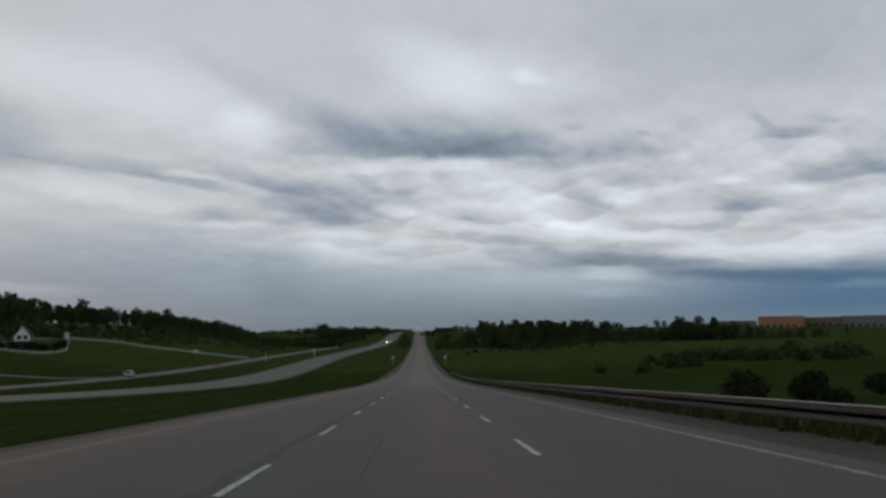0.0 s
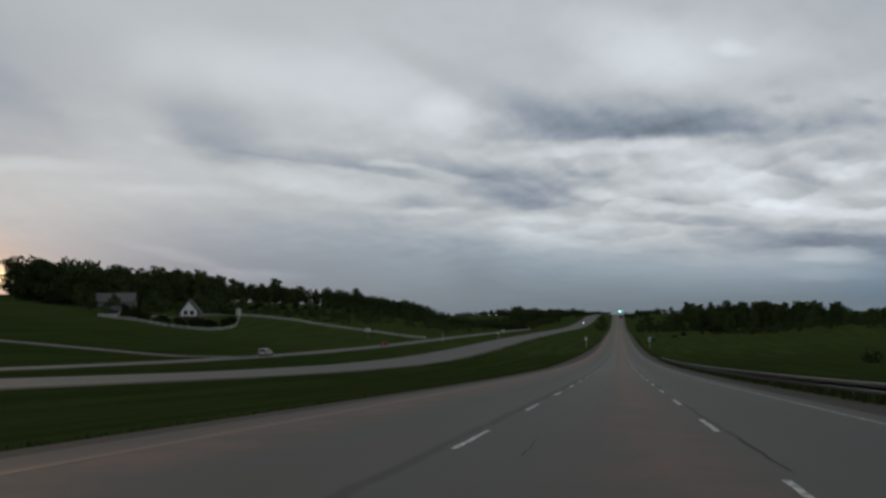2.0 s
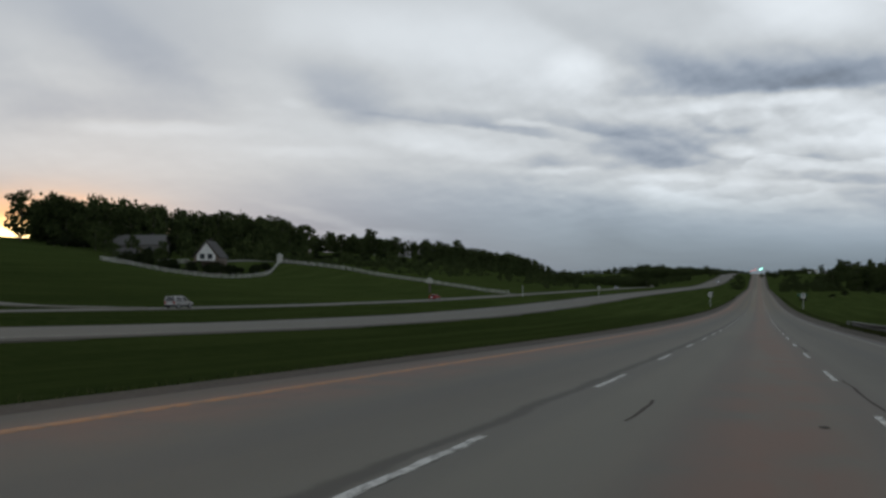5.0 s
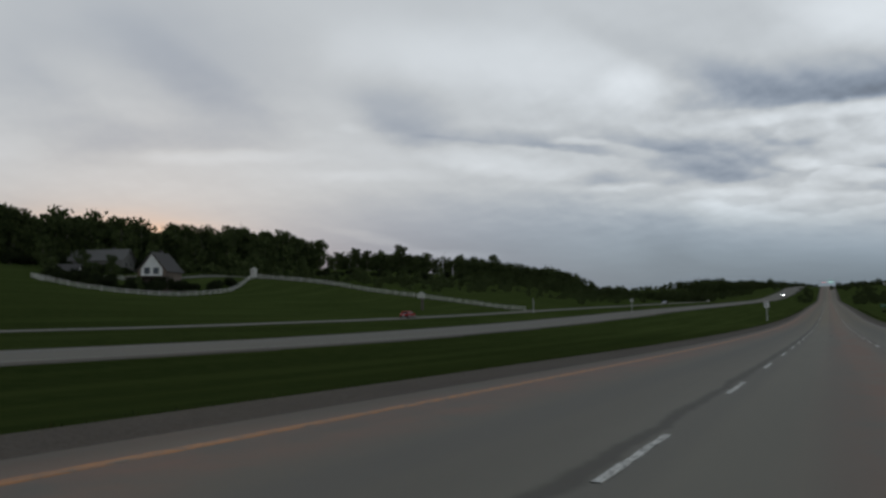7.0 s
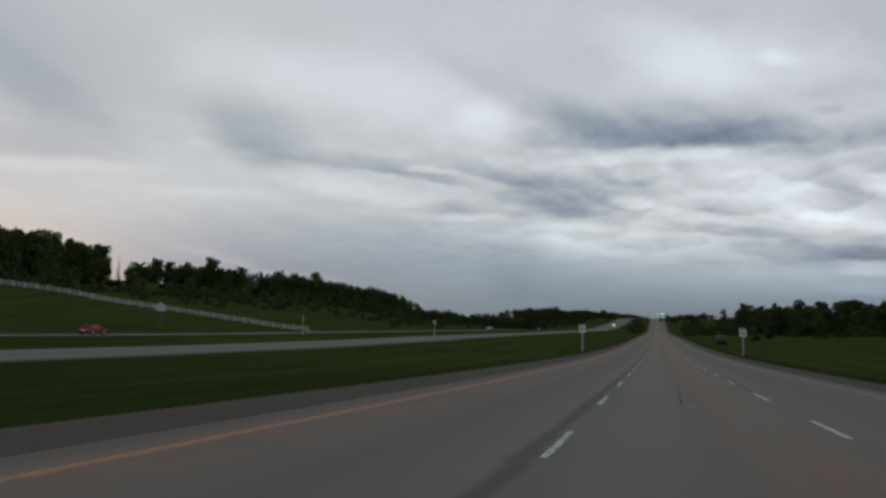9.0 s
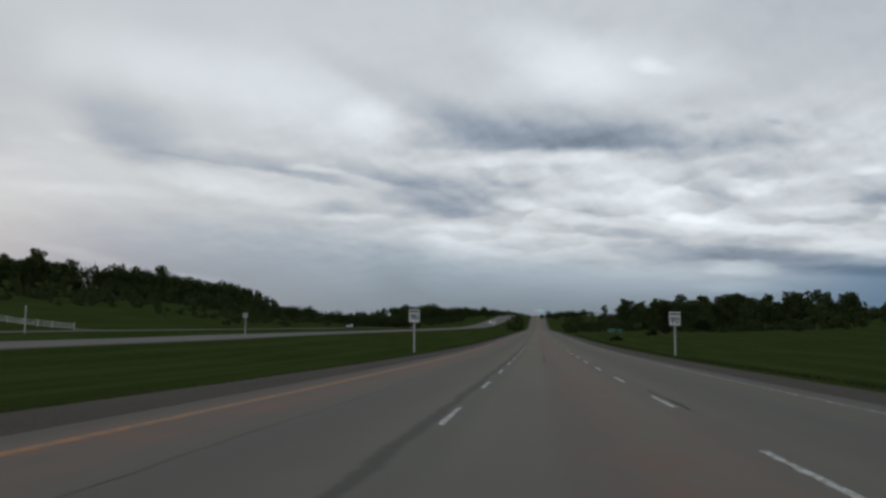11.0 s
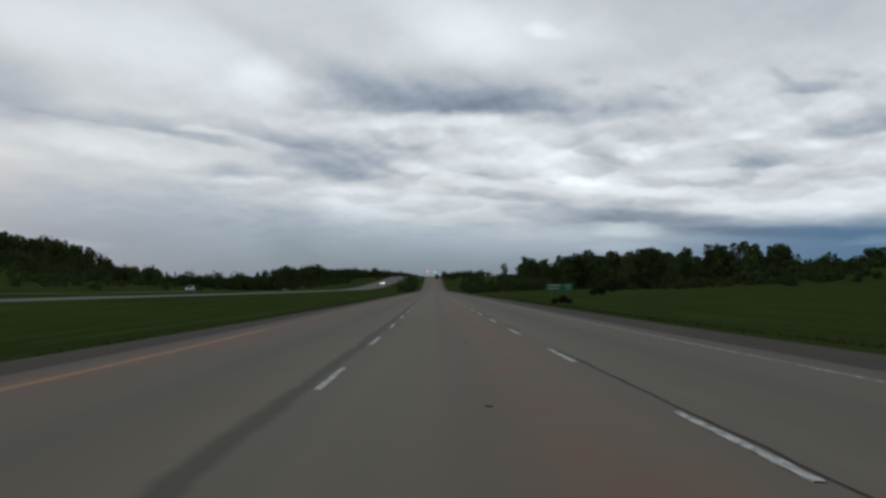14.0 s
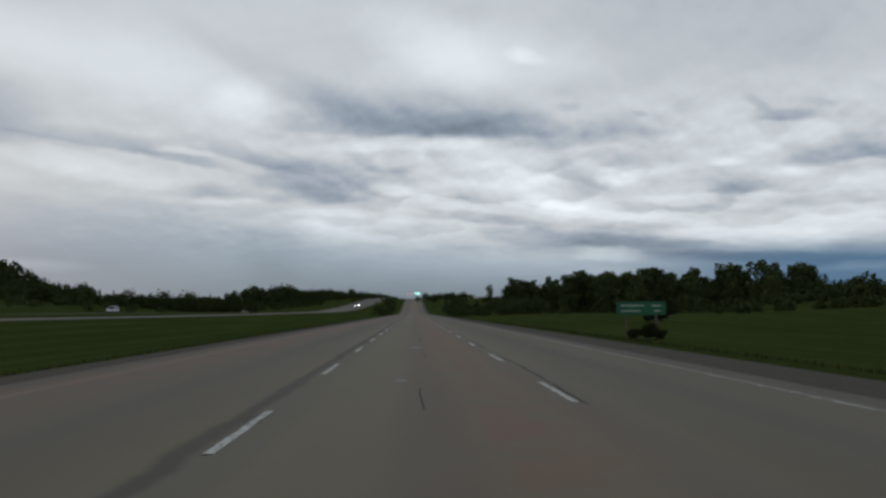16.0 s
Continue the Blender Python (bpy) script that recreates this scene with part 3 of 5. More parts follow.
# ---------------------------------------------------------------- ground and roads
def build_ground():
    xs = [-3800, -2600, -1800, -1300, -1000, -800, -650, -540] + spaced(-460, -92, 8) + spaced(-88, -57, 1.6) + spaced(-55.8, -9.8, 1.2) + [-9.0, -8.2, -7.4, -7.0]
    xs += [7.0, 7.6, 8.4] + spaced(9.2, 36, 1.6) + spaced(40, 100, 5) + spaced(112, 300, 14) + [340, 420, 540, 700, 900, 1200, 1700, 2500, 3800]
    ys = [-390, -250, -150, -90] + spaced(-50, 640, 6) + spaced(660, 1300, 18) + spaced(1340, 2000, 60) + [2200, 2600, 3200, 3900, 4900]
    w, verts, faces = len(xs), [], []
    for y in ys:
        for x in xs:
            if -7.1 < x < 7.2:
                z = road_z(y) - 0.35
            else:
                z = land(x, y)
                if abs(x - left_x(y)) < 8.0:
                    z = left_z(y) - 0.35
                if abs(x - front_x(y)) < 4.6:
                    z = front_z(y) - 0.2
            verts.append((x, y, z))
    for j in range(len(ys) - 1):
        for i in range(w - 1):
            k = j * w + i
            faces.append((k, k + 1, k + w + 1, k + w))
    ob = sheet("ground", verts, faces, MEADOW, smooth=True)
    tagged(ob, "dark green rough meadow grass over rolling land", "ground", kind="structure")


build_ground()
ROAD_YS = spaced(-60, 640, 5) + spaced(660, 1600, 20) + [1800, 2200, 3000]
main_road = strip("road", ROAD_YS, lambda y: -6.85, lambda y: 5.9, road_z, ASPHALT, cross=10)
tagged(main_road, "worn grey three-lane asphalt carriageway with rusty stains", "road")
tagged(strip("shoulder_left", ROAD_YS, verge_x, lambda y: -6.9, lambda y: road_z(y) - 0.015, GRAVEL, cross=3),
       "grey brown gravel shoulder beside the median grass", "shoulder")
tagged(strip("shoulder_right", ROAD_YS, lambda y: 5.95, lambda y: 7.9 + 0.35 * noise.noise((5, y * 0.2, 0)), lambda y: road_z(y) - 0.015, GRAVEL, cross=3),
       "grey brown gravel shoulder at the outer lane", "shoulder")
for side, a, b in (("outer", -8.6, -6.65), ("inner", 6.65, 8.4)):
    tagged(strip("opposite_shoulder_" + side, ROAD_YS, lambda y: left_x(y) + a, lambda y: left_x(y) + b, lambda y: left_z(y) - 0.012, GRAVEL_PLAIN, cross=2),
           "dusty gravel shoulder of the opposite carriageway", "shoulder")
tagged(strip("opposite_road", ROAD_YS, lambda y: left_x(y) - 6.6, lambda y: left_x(y) + 6.6, left_z, OLD_ASPHALT, cross=8),
       "pale worn asphalt opposite carriageway beyond the median", "road")
tagged(strip("frontage_road", ROAD_YS, lambda y: front_x(y) - 4.4, lambda y: front_x(y) + 4.4, front_z, OLD_ASPHALT, cross=6),
       "narrow pale frontage road at the foot of the hill", "road")


def ribbon(name, pts, width, mat, lift, label, category):
    """A track over open ground through the given plan points."""
    line_pts = []
    for (ax, ay), (bx, by) in zip(pts[:-1], pts[1:]):
        for u in spaced(0, 1, 3.0 / max(3.0, math.hypot(bx - ax, by - ay)))[:-1]:
            line_pts.append((ax + (bx - ax) * u, ay + (by - ay) * u))
    line_pts.append(pts[-1])
    verts, faces = [], []
    for i, (x, y) in enumerate(line_pts):
        a, b = line_pts[max(0, i - 1)], line_pts[min(len(line_pts) - 1, i + 1)]
        d = Vector((b[0] - a[0], b[1] - a[1])).normalized()
        sx, sy = -d.y, d.x
        for k, drop in ((-1.05, -0.6), (-1, 0), (0, 0.05), (1, 0), (1.05, -0.6)):
            px, py = x + sx * width / 2 * k, y + sy * width / 2 * k
            verts.append((px, py, land(px, py) + lift + drop))
    for i in range(len(line_pts) - 1):
        for k in range(4):
            q = i * 5 + k
            faces.append((q, q + 1, q + 6, q + 5))
    return tagged(sheet(name, verts, faces, mat), label, category, kind="structure")


def smooth_path(pts, rounds=2):
    for _ in range(rounds):
        out = [pts[0]]
        for a, b in zip(pts[:-1], pts[1:]):
            out += [(a[0] * 0.75 + b[0] * 0.25, a[1] * 0.75 + b[1] * 0.25), (a[0] * 0.25 + b[0] * 0.75, a[1] * 0.25 + b[1] * 0.75)]
        pts = out + [pts[-1]]
    return pts


DRIVE = smooth_path([(-84, 441), (-101, 433), (-121, 422.5), (-141, 412), (-160, 402), (-168, 392), (-176, 376), (-190, 368)])
ribbon("driveway", DRIVE, 3.2, PALE_GRAVEL, 0.12, "pale gravel driveway climbing the grassy hill", "driveway")
ACCESS = smooth_path([(-78, 225), (-86, 216), (-96, 210), (-110, 205), (-128, 198)])
ribbon("access_road", ACCESS, 4.0, OLD_ASPHALT, 0.2, "narrow grey access road joining the frontage road", "road")


def dash_mesh(name, length, width, seed):
    rnd = random.Random(seed)
    bm = bmesh.new()
    n = 10
    rows = []
    for i in range(n + 1):
        y = length * i / n
        wob = 0.012
        rows.append([bm.verts.new((s * width / 2 + rnd.uniform(-wob, wob), y, h)) for s, h in ((-1, -0.01), (-1, 0.006), (1, 0.006), (1, -0.01))])
    for a, b in zip(rows[:-1], rows[1:]):
        for k in range(3):
            bm.faces.new((a[k], a[k + 1], b[k + 1], b[k]))
    mesh = bpy.data.meshes.new(name)
    bm.to_mesh(mesh)
    bm.free()
    mesh.materials.append(WHITE_LINE)
    return mesh


def lay_dashes(x, phase):
    meshes = [dash_mesh("lane_dash", 3.05, 0.082, s) for s in range(5)]
    k = 0
    for i in range(-4, 150):
        y = phase + 9.0 * i
        ob = new("lane_dash", meshes[k % 5])
        k += 1
        slope = (road_z(y + 3) - road_z(y)) / 3
        ob.matrix_world = Matrix.Translation((x, y, road_z(y) + 0.004)) @ Matrix.Rotation(math.atan(slope), 4, "X")
        ob.parent = main_road


lay_dashes(-1.88, 8.64)
lay_dashes(1.88, 12.41)


def long_line(name, x, width, mat, label, y0=-50, y1=1500):
    ys = spaced(y0, min(y1, 640), 4) + (spaced(660, y1, 20) if y1 > 660 else [])
    wob = lambda y: 0.02 * noise.noise((x, y * 0.3, 1.0))
    ob = strip(name, ys, lambda y: x - width / 2 + wob(y), lambda y: x + width / 2 + wob(y + 9), lambda y: road_z(y) + 0.008, mat, cross=1, thick=0.02)
    ob.parent = main_road
    return tagged(ob, label)


long_line("edge_line", -5.9, 0.16, FADED_YELLOW, "almost worn away yellow edge line", -50, 132)
long_line("edge_line", -5.9, 0.16, YELLOW_LINE, "orange yellow edge line", 132.1, 386)
long_line("edge_line", -5.9, 0.16, FADED_YELLOW, "almost worn away yellow edge line", 386.1, 1500)
long_line("edge_line", 5.2, 0.085, FADED_WHITE, "worn white edge line")
for side, off in ((-1, -5.5), (1, 5.5)):
    ys = spaced(-50, 640, 5) + spaced(660, 1500, 20)
    edge = strip("edge_line", ys, lambda y: left_x(y) + off - 0.07, lambda y: left_x(y) + off + 0.07, lambda y: left_z(y) + 0.01, FADED_WHITE, cross=1, thick=0.02)


# ---------------------------------------------------------------- road wear
def seam(name, x, y0, y1, width, mat, seed, wander=0.1, label="", gaps=-1.0):
    """A tar seam or dark stain that wanders along the road."""
    y, verts, faces = y0, [], []
    k = 0
    while y < y1:
        w = width * (0.35 + 0.9 * abs(noise.noise((seed * 3.1, y * 0.35, 2.0)))) if noise.noise((seed * 2.3, y * 0.11, 9.0)) > gaps else 0.0
        cx = x + wander * noise.noise((seed * 1.7, y * 0.16, 4.0)) + wander * 0.4 * noise.noise((seed * 1.7, y * 1.1, 6.0))
        verts += [(cx - w / 2, y, road_z(y) + 0.004), (cx + w / 2, y, road_z(y) + 0.004)]
        if k:
            q = 2 * k
            faces.append((q - 2, q - 1, q + 1, q))
        k += 1
        y += 0.5 if y < 600 else 6
    ob = sheet(name, verts, faces, mat)
    ob.parent = main_road
    return tagged(ob, label)


seam("tar_seam", 2.02, -20, 600, 0.085, TAR, 8, 0.10, "black tar crack seal", 0.04)
for i, (x, a, b, w) in enumerate([(-0.55, 10, 17, 0.07), (-0.95, 62, 66, 0.09), (-0.55, 88, 96, 0.09), (-0.85, 139.5, 142.5, 0.16), (-0.5, 146, 150, 0.13), (-0.15, 252, 262, 0.10),
                                  (-0.2, 327, 342, 0.12), (-0.1, 408, 420, 0.1), (0.1, 428, 452, 0.08), (0.6, 466, 500, 0.08), (3.4, 180, 230, 0.07), (-4.1, 290, 330, 0.06)]):
    seam("tar_seam", x, a, b, w * 0.42, TAR, 20 + i, 0.09, "black tar crack seal", -0.15)


def spot_patch(x, y, rx, ry, mat, seed, label):
    rnd = random.Random(seed)
    ring = [(x + rx * math.cos(a) * rnd.uniform(0.75, 1.15), y + ry * math.sin(a) * rnd.uniform(0.75, 1.15)) for a in [i * math.tau / 14 for i in range(14)]]
    verts = [(x, y, road_z(y) + 0.012)] + [(px, py, road_z(py) + 0.006) for px, py in ring]
    ob = sheet("road_patch", verts, [(0, 1 + i, 1 + (i + 1) % 14) for i in range(14)], mat)
    ob.parent = main_road
    return tagged(ob, label)


for i, (x, y, rx, ry, mat) in enumerate([(3.6, 20, 0.35, 0.6, STAIN), (3.3, 58, 0.4, 0.8, STAIN), (2.1, 73, 0.3, 0.9, STAIN), (0.9, 118, 0.2, 0.4, TAR), (1.2, 140, 0.2, 0.35, TAR),
                                         (0.0, 252, 0.35, 0.5, PATCH), (0.7, 337, 0.16, 0.3, TAR), (1.0, 342, 0.16, 0.35, TAR), (3.9, 384, 0.4, 1.1, STAIN), (0.3, 378, 0.2, 0.35, TAR),
                                         (0.1, 367, 0.16, 0.3, TAR), (4.2, 392, 0.3, 0.5, STAIN), (-0.1, 434, 0.55, 1.5, PATCH), (-0.4, 421, 0.35, 0.6, PATCH), (2.4, 394, 0.25, 0.8, PATCH)]):
    spot_patch(x, y, rx * 0.32, ry * 0.36, mat, 60 + i, "small uneven repair in the asphalt")


# ---------------------------------------------------------------- guardrail
def guardrail():
    """Steel W-beam rail on wooden posts along the outer shoulder."""
    rail = base_at("guardrail", Matrix.Identity(4), "galvanised steel guardrail on dark wooden posts beside the shoulder", "guardrail")
    shape = [(0.0, 0.26), (0.05, 0.29), (0.06, 0.34), (0.0, 0.39), (0.0, 0.45), (0.05, 0.49), (0.06, 0.54), (0.03, 0.575), (-0.02, 0.59)]
    x0, step = 7.65, 3.8
    y = -44.0
    post_mesh = beam_mesh = lip_mesh = None
    while y < 208:
        bm = bmesh.new()
        block(bm, -0.08, 0.08, -0.08, 0.08, -0.6, 0.51, 0.015)
        if post_mesh is None:
            p = part("post", bm, WOOD, rail)
            post_mesh = p.data
        else:
            bm.free()
            p = new("post", post_mesh)
            p.parent = rail
        p.location = (x0 + 0.12, y, road_z(y) - 0.02)
        if y + step < 210:
            bm = bmesh.new()
            rows = [[bm.verts.new((-dx, v, dz)) for dx, dz in shape] for v in (0, step)]
            for i in range(len(shape) - 1):
                bm.faces.new((rows[0][i], rows[0][i + 1], rows[1][i + 1], rows[1][i]))
            bmesh.ops.solidify(bm, geom=bm.faces[:], thickness=0.008)
            if beam_mesh is None:
                b = part("beam", bm, STEEL, rail)
                beam_mesh = b.data
            else:
                bm.free()
                b = new("beam", beam_mesh)
                b.parent = rail
            b.location = (x0, y, road_z(y) - 0.04)
            b.rotation_euler = (math.atan((road_z(y + step) - road_z(y)) / step), 0, 0)
            # the lip's pale colour paints in sky light along the beam's top
            if lip_mesh is None:
                bm = bmesh.new()
                block(bm, -0.075, 0.03, 0, step, 0.585, 0.607, 0.008)
                lip = part("lip", bm, STEEL_PALE, b, "pale rolled top edge, coloured as if catching the sky")
                lip_mesh = lip.data
            else:
                lip = new("lip", lip_mesh)
                lip.parent = b
        y += step
    bm = bmesh.new()
    rod(bm, (x0 - 0.03, 209.6, road_z(209.6) + 0.22), (x0 - 0.03, 209.6, road_z(209.6) + 0.55), 0.12, 0.12, 12)
    part("end_cap", bm, STEEL, rail, "rounded steel end of the rail")


guardrail()


# ---------------------------------------------------------------- signs
def letters(text, size, mat, parent, m, name="number"):
    curve = bpy.data.curves.new(name, "FONT")
    curve.body, curve.size, curve.align_x, curve.align_y, curve.extrude, curve.offset = text, size, "CENTER", "CENTER", 0.002, 0.010
    tmp = bpy.data.objects.new("tmp", curve)
    mesh = bpy.data.meshes.new_from_object(tmp)
    bpy.data.objects.remove(tmp)
    mesh.materials.clear()
    mesh.materials.append(mat)
    ob = new(name, mesh)
    ob.parent = parent
    ob.matrix_parent_inverse = Matrix.Identity(4)
    ob.matrix_basis = m
    return ob


def speed_sign(x, y, z, turn):
    sign = base_at("speed_limit_sign", pose(x, y, z, 0, 0, turn), "white speed limit sign with black figures on a white wooden post", "road sign", "speed limit signs")
    bm = bmesh.new()
    block(bm, -0.075, 0.075, 0.01, 0.15, -0.9, 3.3, 0.012)
    part("post", bm, POST_WHITE, sign, "weathered white wooden post")
    bm = bmesh.new()
    block(bm, -0.46, 0.46, -0.012, 0.008, 2.26, 3.4, 0.006)
    panel = part("panel", bm, SIGN_WHITE, sign, "white reflective panel")
    bm = bmesh.new()
    for a, b, c, d in ((-0.44, 0.44, 3.36, 3.38), (-0.44, 0.44, 2.28, 2.30), (-0.44, -0.42, 2.28, 3.38), (0.42, 0.44, 2.28, 3.38)):
        block(bm, a, b, -0.016, -0.011, c, d)
    part("border", bm, SIGN_BLACK, panel)
    bm = bmesh.new()
    block(bm, -0.36, 0.36, -0.016, -0.011, 3.13, 3.26)
    part("writing_bar", bm, SIGN_BLACK, panel, "black bar of small writing")
    letters("90", 0.68, SIGN_BLACK, panel, pose(0, -0.024, 2.69, 90, 0, 0), "number")
    return sign


for x, y in ((-11.1, 357.5), (10.73, 357.2)):
    speed_sign(x, y, road_z(y) - 0.1 if x > 0 else road_z(y) + 0.06, 2 if x < 0 else -3)


def guide_sign(x, y):
    z = land(x, y)
    sign = base_at("guide_sign", pose(x, y, z, 0, 0, -4), "low green guide sign with white lettering on two posts", "road sign")
    for px in (-1.0, 1.0):
        bm = bmesh.new()
        block(bm, px - 0.07, px + 0.07, 0.01, 0.13, -0.6, 2.45, 0.01)
        part("post", bm, WOOD, sign)
    bm = bmesh.new()
    block(bm, -1.65, 1.65, -0.02, 0.01, 1.65, 2.55, 0.01)
    panel = part("panel", bm, SIGN_GREEN, sign, "green reflective panel")
    for a, b, c, d in ((-1.35, 0.2, 2.25, 2.33), (0.7, 1.3, 2.25, 2.33), (-1.35, -0.05, 1.89, 1.96), (0.85, 1.3, 1.89, 1.96)):
        bm = bmesh.new()
        block(bm, a, b, -0.026, -0.019, c, d)
        part("writing_bar", bm, POST_WHITE, panel)
    return sign


guide_sign(15.2, 463.7)


def roadside_post(x, y, tall, board):
    z = land(x, y)
    post = base_at("roadside_marker", pose(x, y, z), "tall pale roadside post" + (" with a small board" if board else ""), "marker post", "roadside posts")
    bm = bmesh.new()
    block(bm, -0.07, 0.07, -0.07, 0.07, -0.5, tall, 0.02)
    part("post", bm, POST_WHITE, post)
    if board:
        bm = bmesh.new()
        block(bm, -0.45, 0.45, -0.12, -0.09, tall - 0.75, tall + 0.1, 0.01)
        part("panel", bm, POST_WHITE, post, "pale sign panel")
    return post


roadside_post(-70.5, 395, 3.8, False)
roadside_post(-53, 434, 3.8, True)


# ---------------------------------------------------------------- trees
def leaf_cloud(rnd, blobs, count, size, flat=0.6):
    """Verts and faces of many small leaf clumps, spread through a set of lumps."""
    verts, faces = [], []
    weights = [b[3] ** 2 for b in blobs]
    for _ in range(count):
        cx, cy, cz, r, squash = rnd.choices(blobs, weights)[0]
        v = Vector((rnd.gauss(0, 1), rnd.gauss(0, 1), rnd.gauss(0, 1))).normalized() * r * rnd.uniform(0.45, 1.08) ** 0.6
        c = Vector((cx, cy, cz)) + Vector((v.x, v.y, v.z * squash))
        s = size * rnd.uniform(0.55, 1.35)
        m = Euler((rnd.uniform(0, 6.3), rnd.uniform(0, 6.3), rnd.uniform(0, 6.3))).to_matrix()
        k = len(verts)
        for px, py, pz in ((-0.6, -0.25, 0), (0.3, -0.55, 0.12), (0.6, 0.3, 0), (-0.2, 0.55, -0.12)):
            verts.append(tuple(c + m @ Vector((px * s, py * s, pz * s))))
        faces.append((k, k + 1, k + 2, k + 3))
    return verts, faces


def make_poplar(seed, tall, wide, leaves=2600, size=0.52):
    rnd = random.Random(seed)
    tree = base_at("tree", Matrix.Identity(4), "tall leafy deciduous tree with a dark ragged crown", "tree")
    bm = bmesh.new()
    lean = Vector((rnd.uniform(-0.4, 0.4), rnd.uniform(-0.4, 0.4), 0))
    rod(bm, (0, 0, -0.8), lean * 0.5 + Vector((0, 0, tall * 0.35)), 0.26, 0.19)
    rod(bm, lean * 0.5 + Vector((0, 0, tall * 0.33)), lean + Vector((0, 0, tall * 0.85)), 0.19, 0.05)
    blobs = []
    for i in range(22):
        u = 0.14 + 0.80 * (i + rnd.random()) / 22
        a = rnd.uniform(0, math.tau)
        reach = wide * (0.42 + 0.62 * math.sin(math.pi * min(1, u * 0.95))) * rnd.uniform(0.15, 0.66)
        tip = Vector((math.cos(a) * reach, math.sin(a) * reach, tall * u))
        rod(bm, lean * u + Vector((0, 0, tall * u * 0.78)), tip, 0.08, 0.025, 4)
        r = wide * rnd.uniform(0.22, 0.38) * (1.1 - 0.3 * u)
        blobs.append((tip.x, tip.y, tip.z, r, rnd.uniform(0.7, 1.2)))
    blobs.append((lean.x, lean.y, tall * 0.90, wide * 0.26, 1.0))
    part("trunk", bm, BARK, tree)
    v, f = leaf_cloud(rnd, blobs, leaves, size)
    sheet("crown", v, f, LEAF, tree)
    return tree


def make_spruce(seed, tall, wide):
    rnd = random.Random(seed)
    tree = base_at("spruce", Matrix.Identity(4), "dark narrow spruce tree with drooping branches", "tree")
    bm = bmesh.new()
    rod(bm, (0, 0, -0.8), (0, 0, tall * 0.96), 0.22, 0.03)
    part("trunk", bm, BARK, tree)
    verts, faces = [], []
    z = tall * 0.07
    while z < tall:
        u = z / tall
        reach = wide * (1 - u) ** 0.85 * rnd.uniform(0.8, 1.1) + 0.12
        for i in range(int(7 + 9 * (1 - u))):
            a = rnd.uniform(0, math.tau)
            d, side = Vector((math.cos(a), math.sin(a), 0)), Vector((-math.sin(a), math.cos(a), 0))
            r = reach * rnd.uniform(0.6, 1.1)
            for s in range(3):
                p0, p1 = d * (r * s / 3), d * (r * (s + 1.25) / 3)
                drop = lambda p: Vector((0, 0, z - 0.35 * p.length * (0.6 + 0.3 * rnd.random())))
                w = (0.42 - 0.08 * s) * (0.6 + 0.5 * (1 - u))
                k = len(verts)
                verts += [tuple(p0 + drop(p0) - side * w), tuple(p0 + drop(p0) + side * w), tuple(p1 + drop(p1) + side * w * 0.5), tuple(p1 + drop(p1) - side * w * 0.5)]
                faces.append((k, k + 1, k + 2, k + 3))
        z += tall * 0.034 + 0.12
    sheet("crown", verts, faces, NEEDLE, tree)
    return tree


def make_shrub(seed, tall, wide):
    rnd = random.Random(seed)
    bush = base_at("shrub", Matrix.Identity(4), "low ragged green shrub in the rough grass", "shrub")
    bm = bmesh.new()
    blobs = []
    for i in range(7):
        a, r = rnd.uniform(0, math.tau), wide * rnd.uniform(0.1, 0.6)
        tip = Vector((math.cos(a) * r, math.sin(a) * r, tall * rnd.uniform(0.35, 0.8)))
        rod(bm, (0, 0, -0.3), tip, 0.05, 0.015, 5)
        blobs.append((tip.x, tip.y, tip.z, wide * rnd.uniform(0.25, 0.42), rnd.uniform(0.6, 0.9)))
    part("stem", bm, BARK, bush)
    v, f = leaf_cloud(rnd, blobs, 1300, 0.21)
    sheet("leaves", v, f, SHRUB, bush)
    return bush


POPLARS = [make_poplar(11, 16, 6.0), make_poplar(12, 17, 6.6), make_poplar(13, 15, 7.2), make_poplar(14, 17, 5.4), make_poplar(15, 14, 6.4), make_poplar(16, 16, 8.2)]
SPRUCES = [make_spruce(21, 16, 2.6), make_spruce(22, 14, 2.2), make_spruce(23, 18, 3.0)]
SHRUBS = [make_shrub(31, 2.2, 2.4), make_shrub(32, 2.8, 3.2), make_shrub(33, 1.8, 2.0)]
PLACED = set()


def plant(kind, i, x, y, size, turn, group, sink=0.0):
    first = kind[i % len(kind)]
    m = pose(x, y, land(x, y) - sink, 0, 0, turn) @ Matrix.Scale(size, 4)
    if first.name not in PLACED:
        PLACED.add(first.name)
        first.matrix_basis = m
        return tagged(first, group=group)
    ob = copy_thing(first, pose(x, y, land(x, y) - sink, 0, 0, turn))
    ob.scale = (size, size, size)
    return tagged(ob, group=group)


rnd = random.Random(5)


def grove(kinds, count, ax, ay, bx, by, spread, low, high, group):
    """Trees scattered along a line over the plan."""
    for i in range(count):
        u = (i + rnd.random()) / count
        x = ax + (bx - ax) * u + rnd.gauss(0, spread)
        y = ay + (by - ay) * u + rnd.gauss(0, spread)
        plant(rnd.choice(kinds), rnd.randrange(9), x, y, rnd.uniform(low, high) * rnd.choice((1.0, 1.0, 0.93, 0.82, 0.7)), rnd.uniform(0, 360), group)


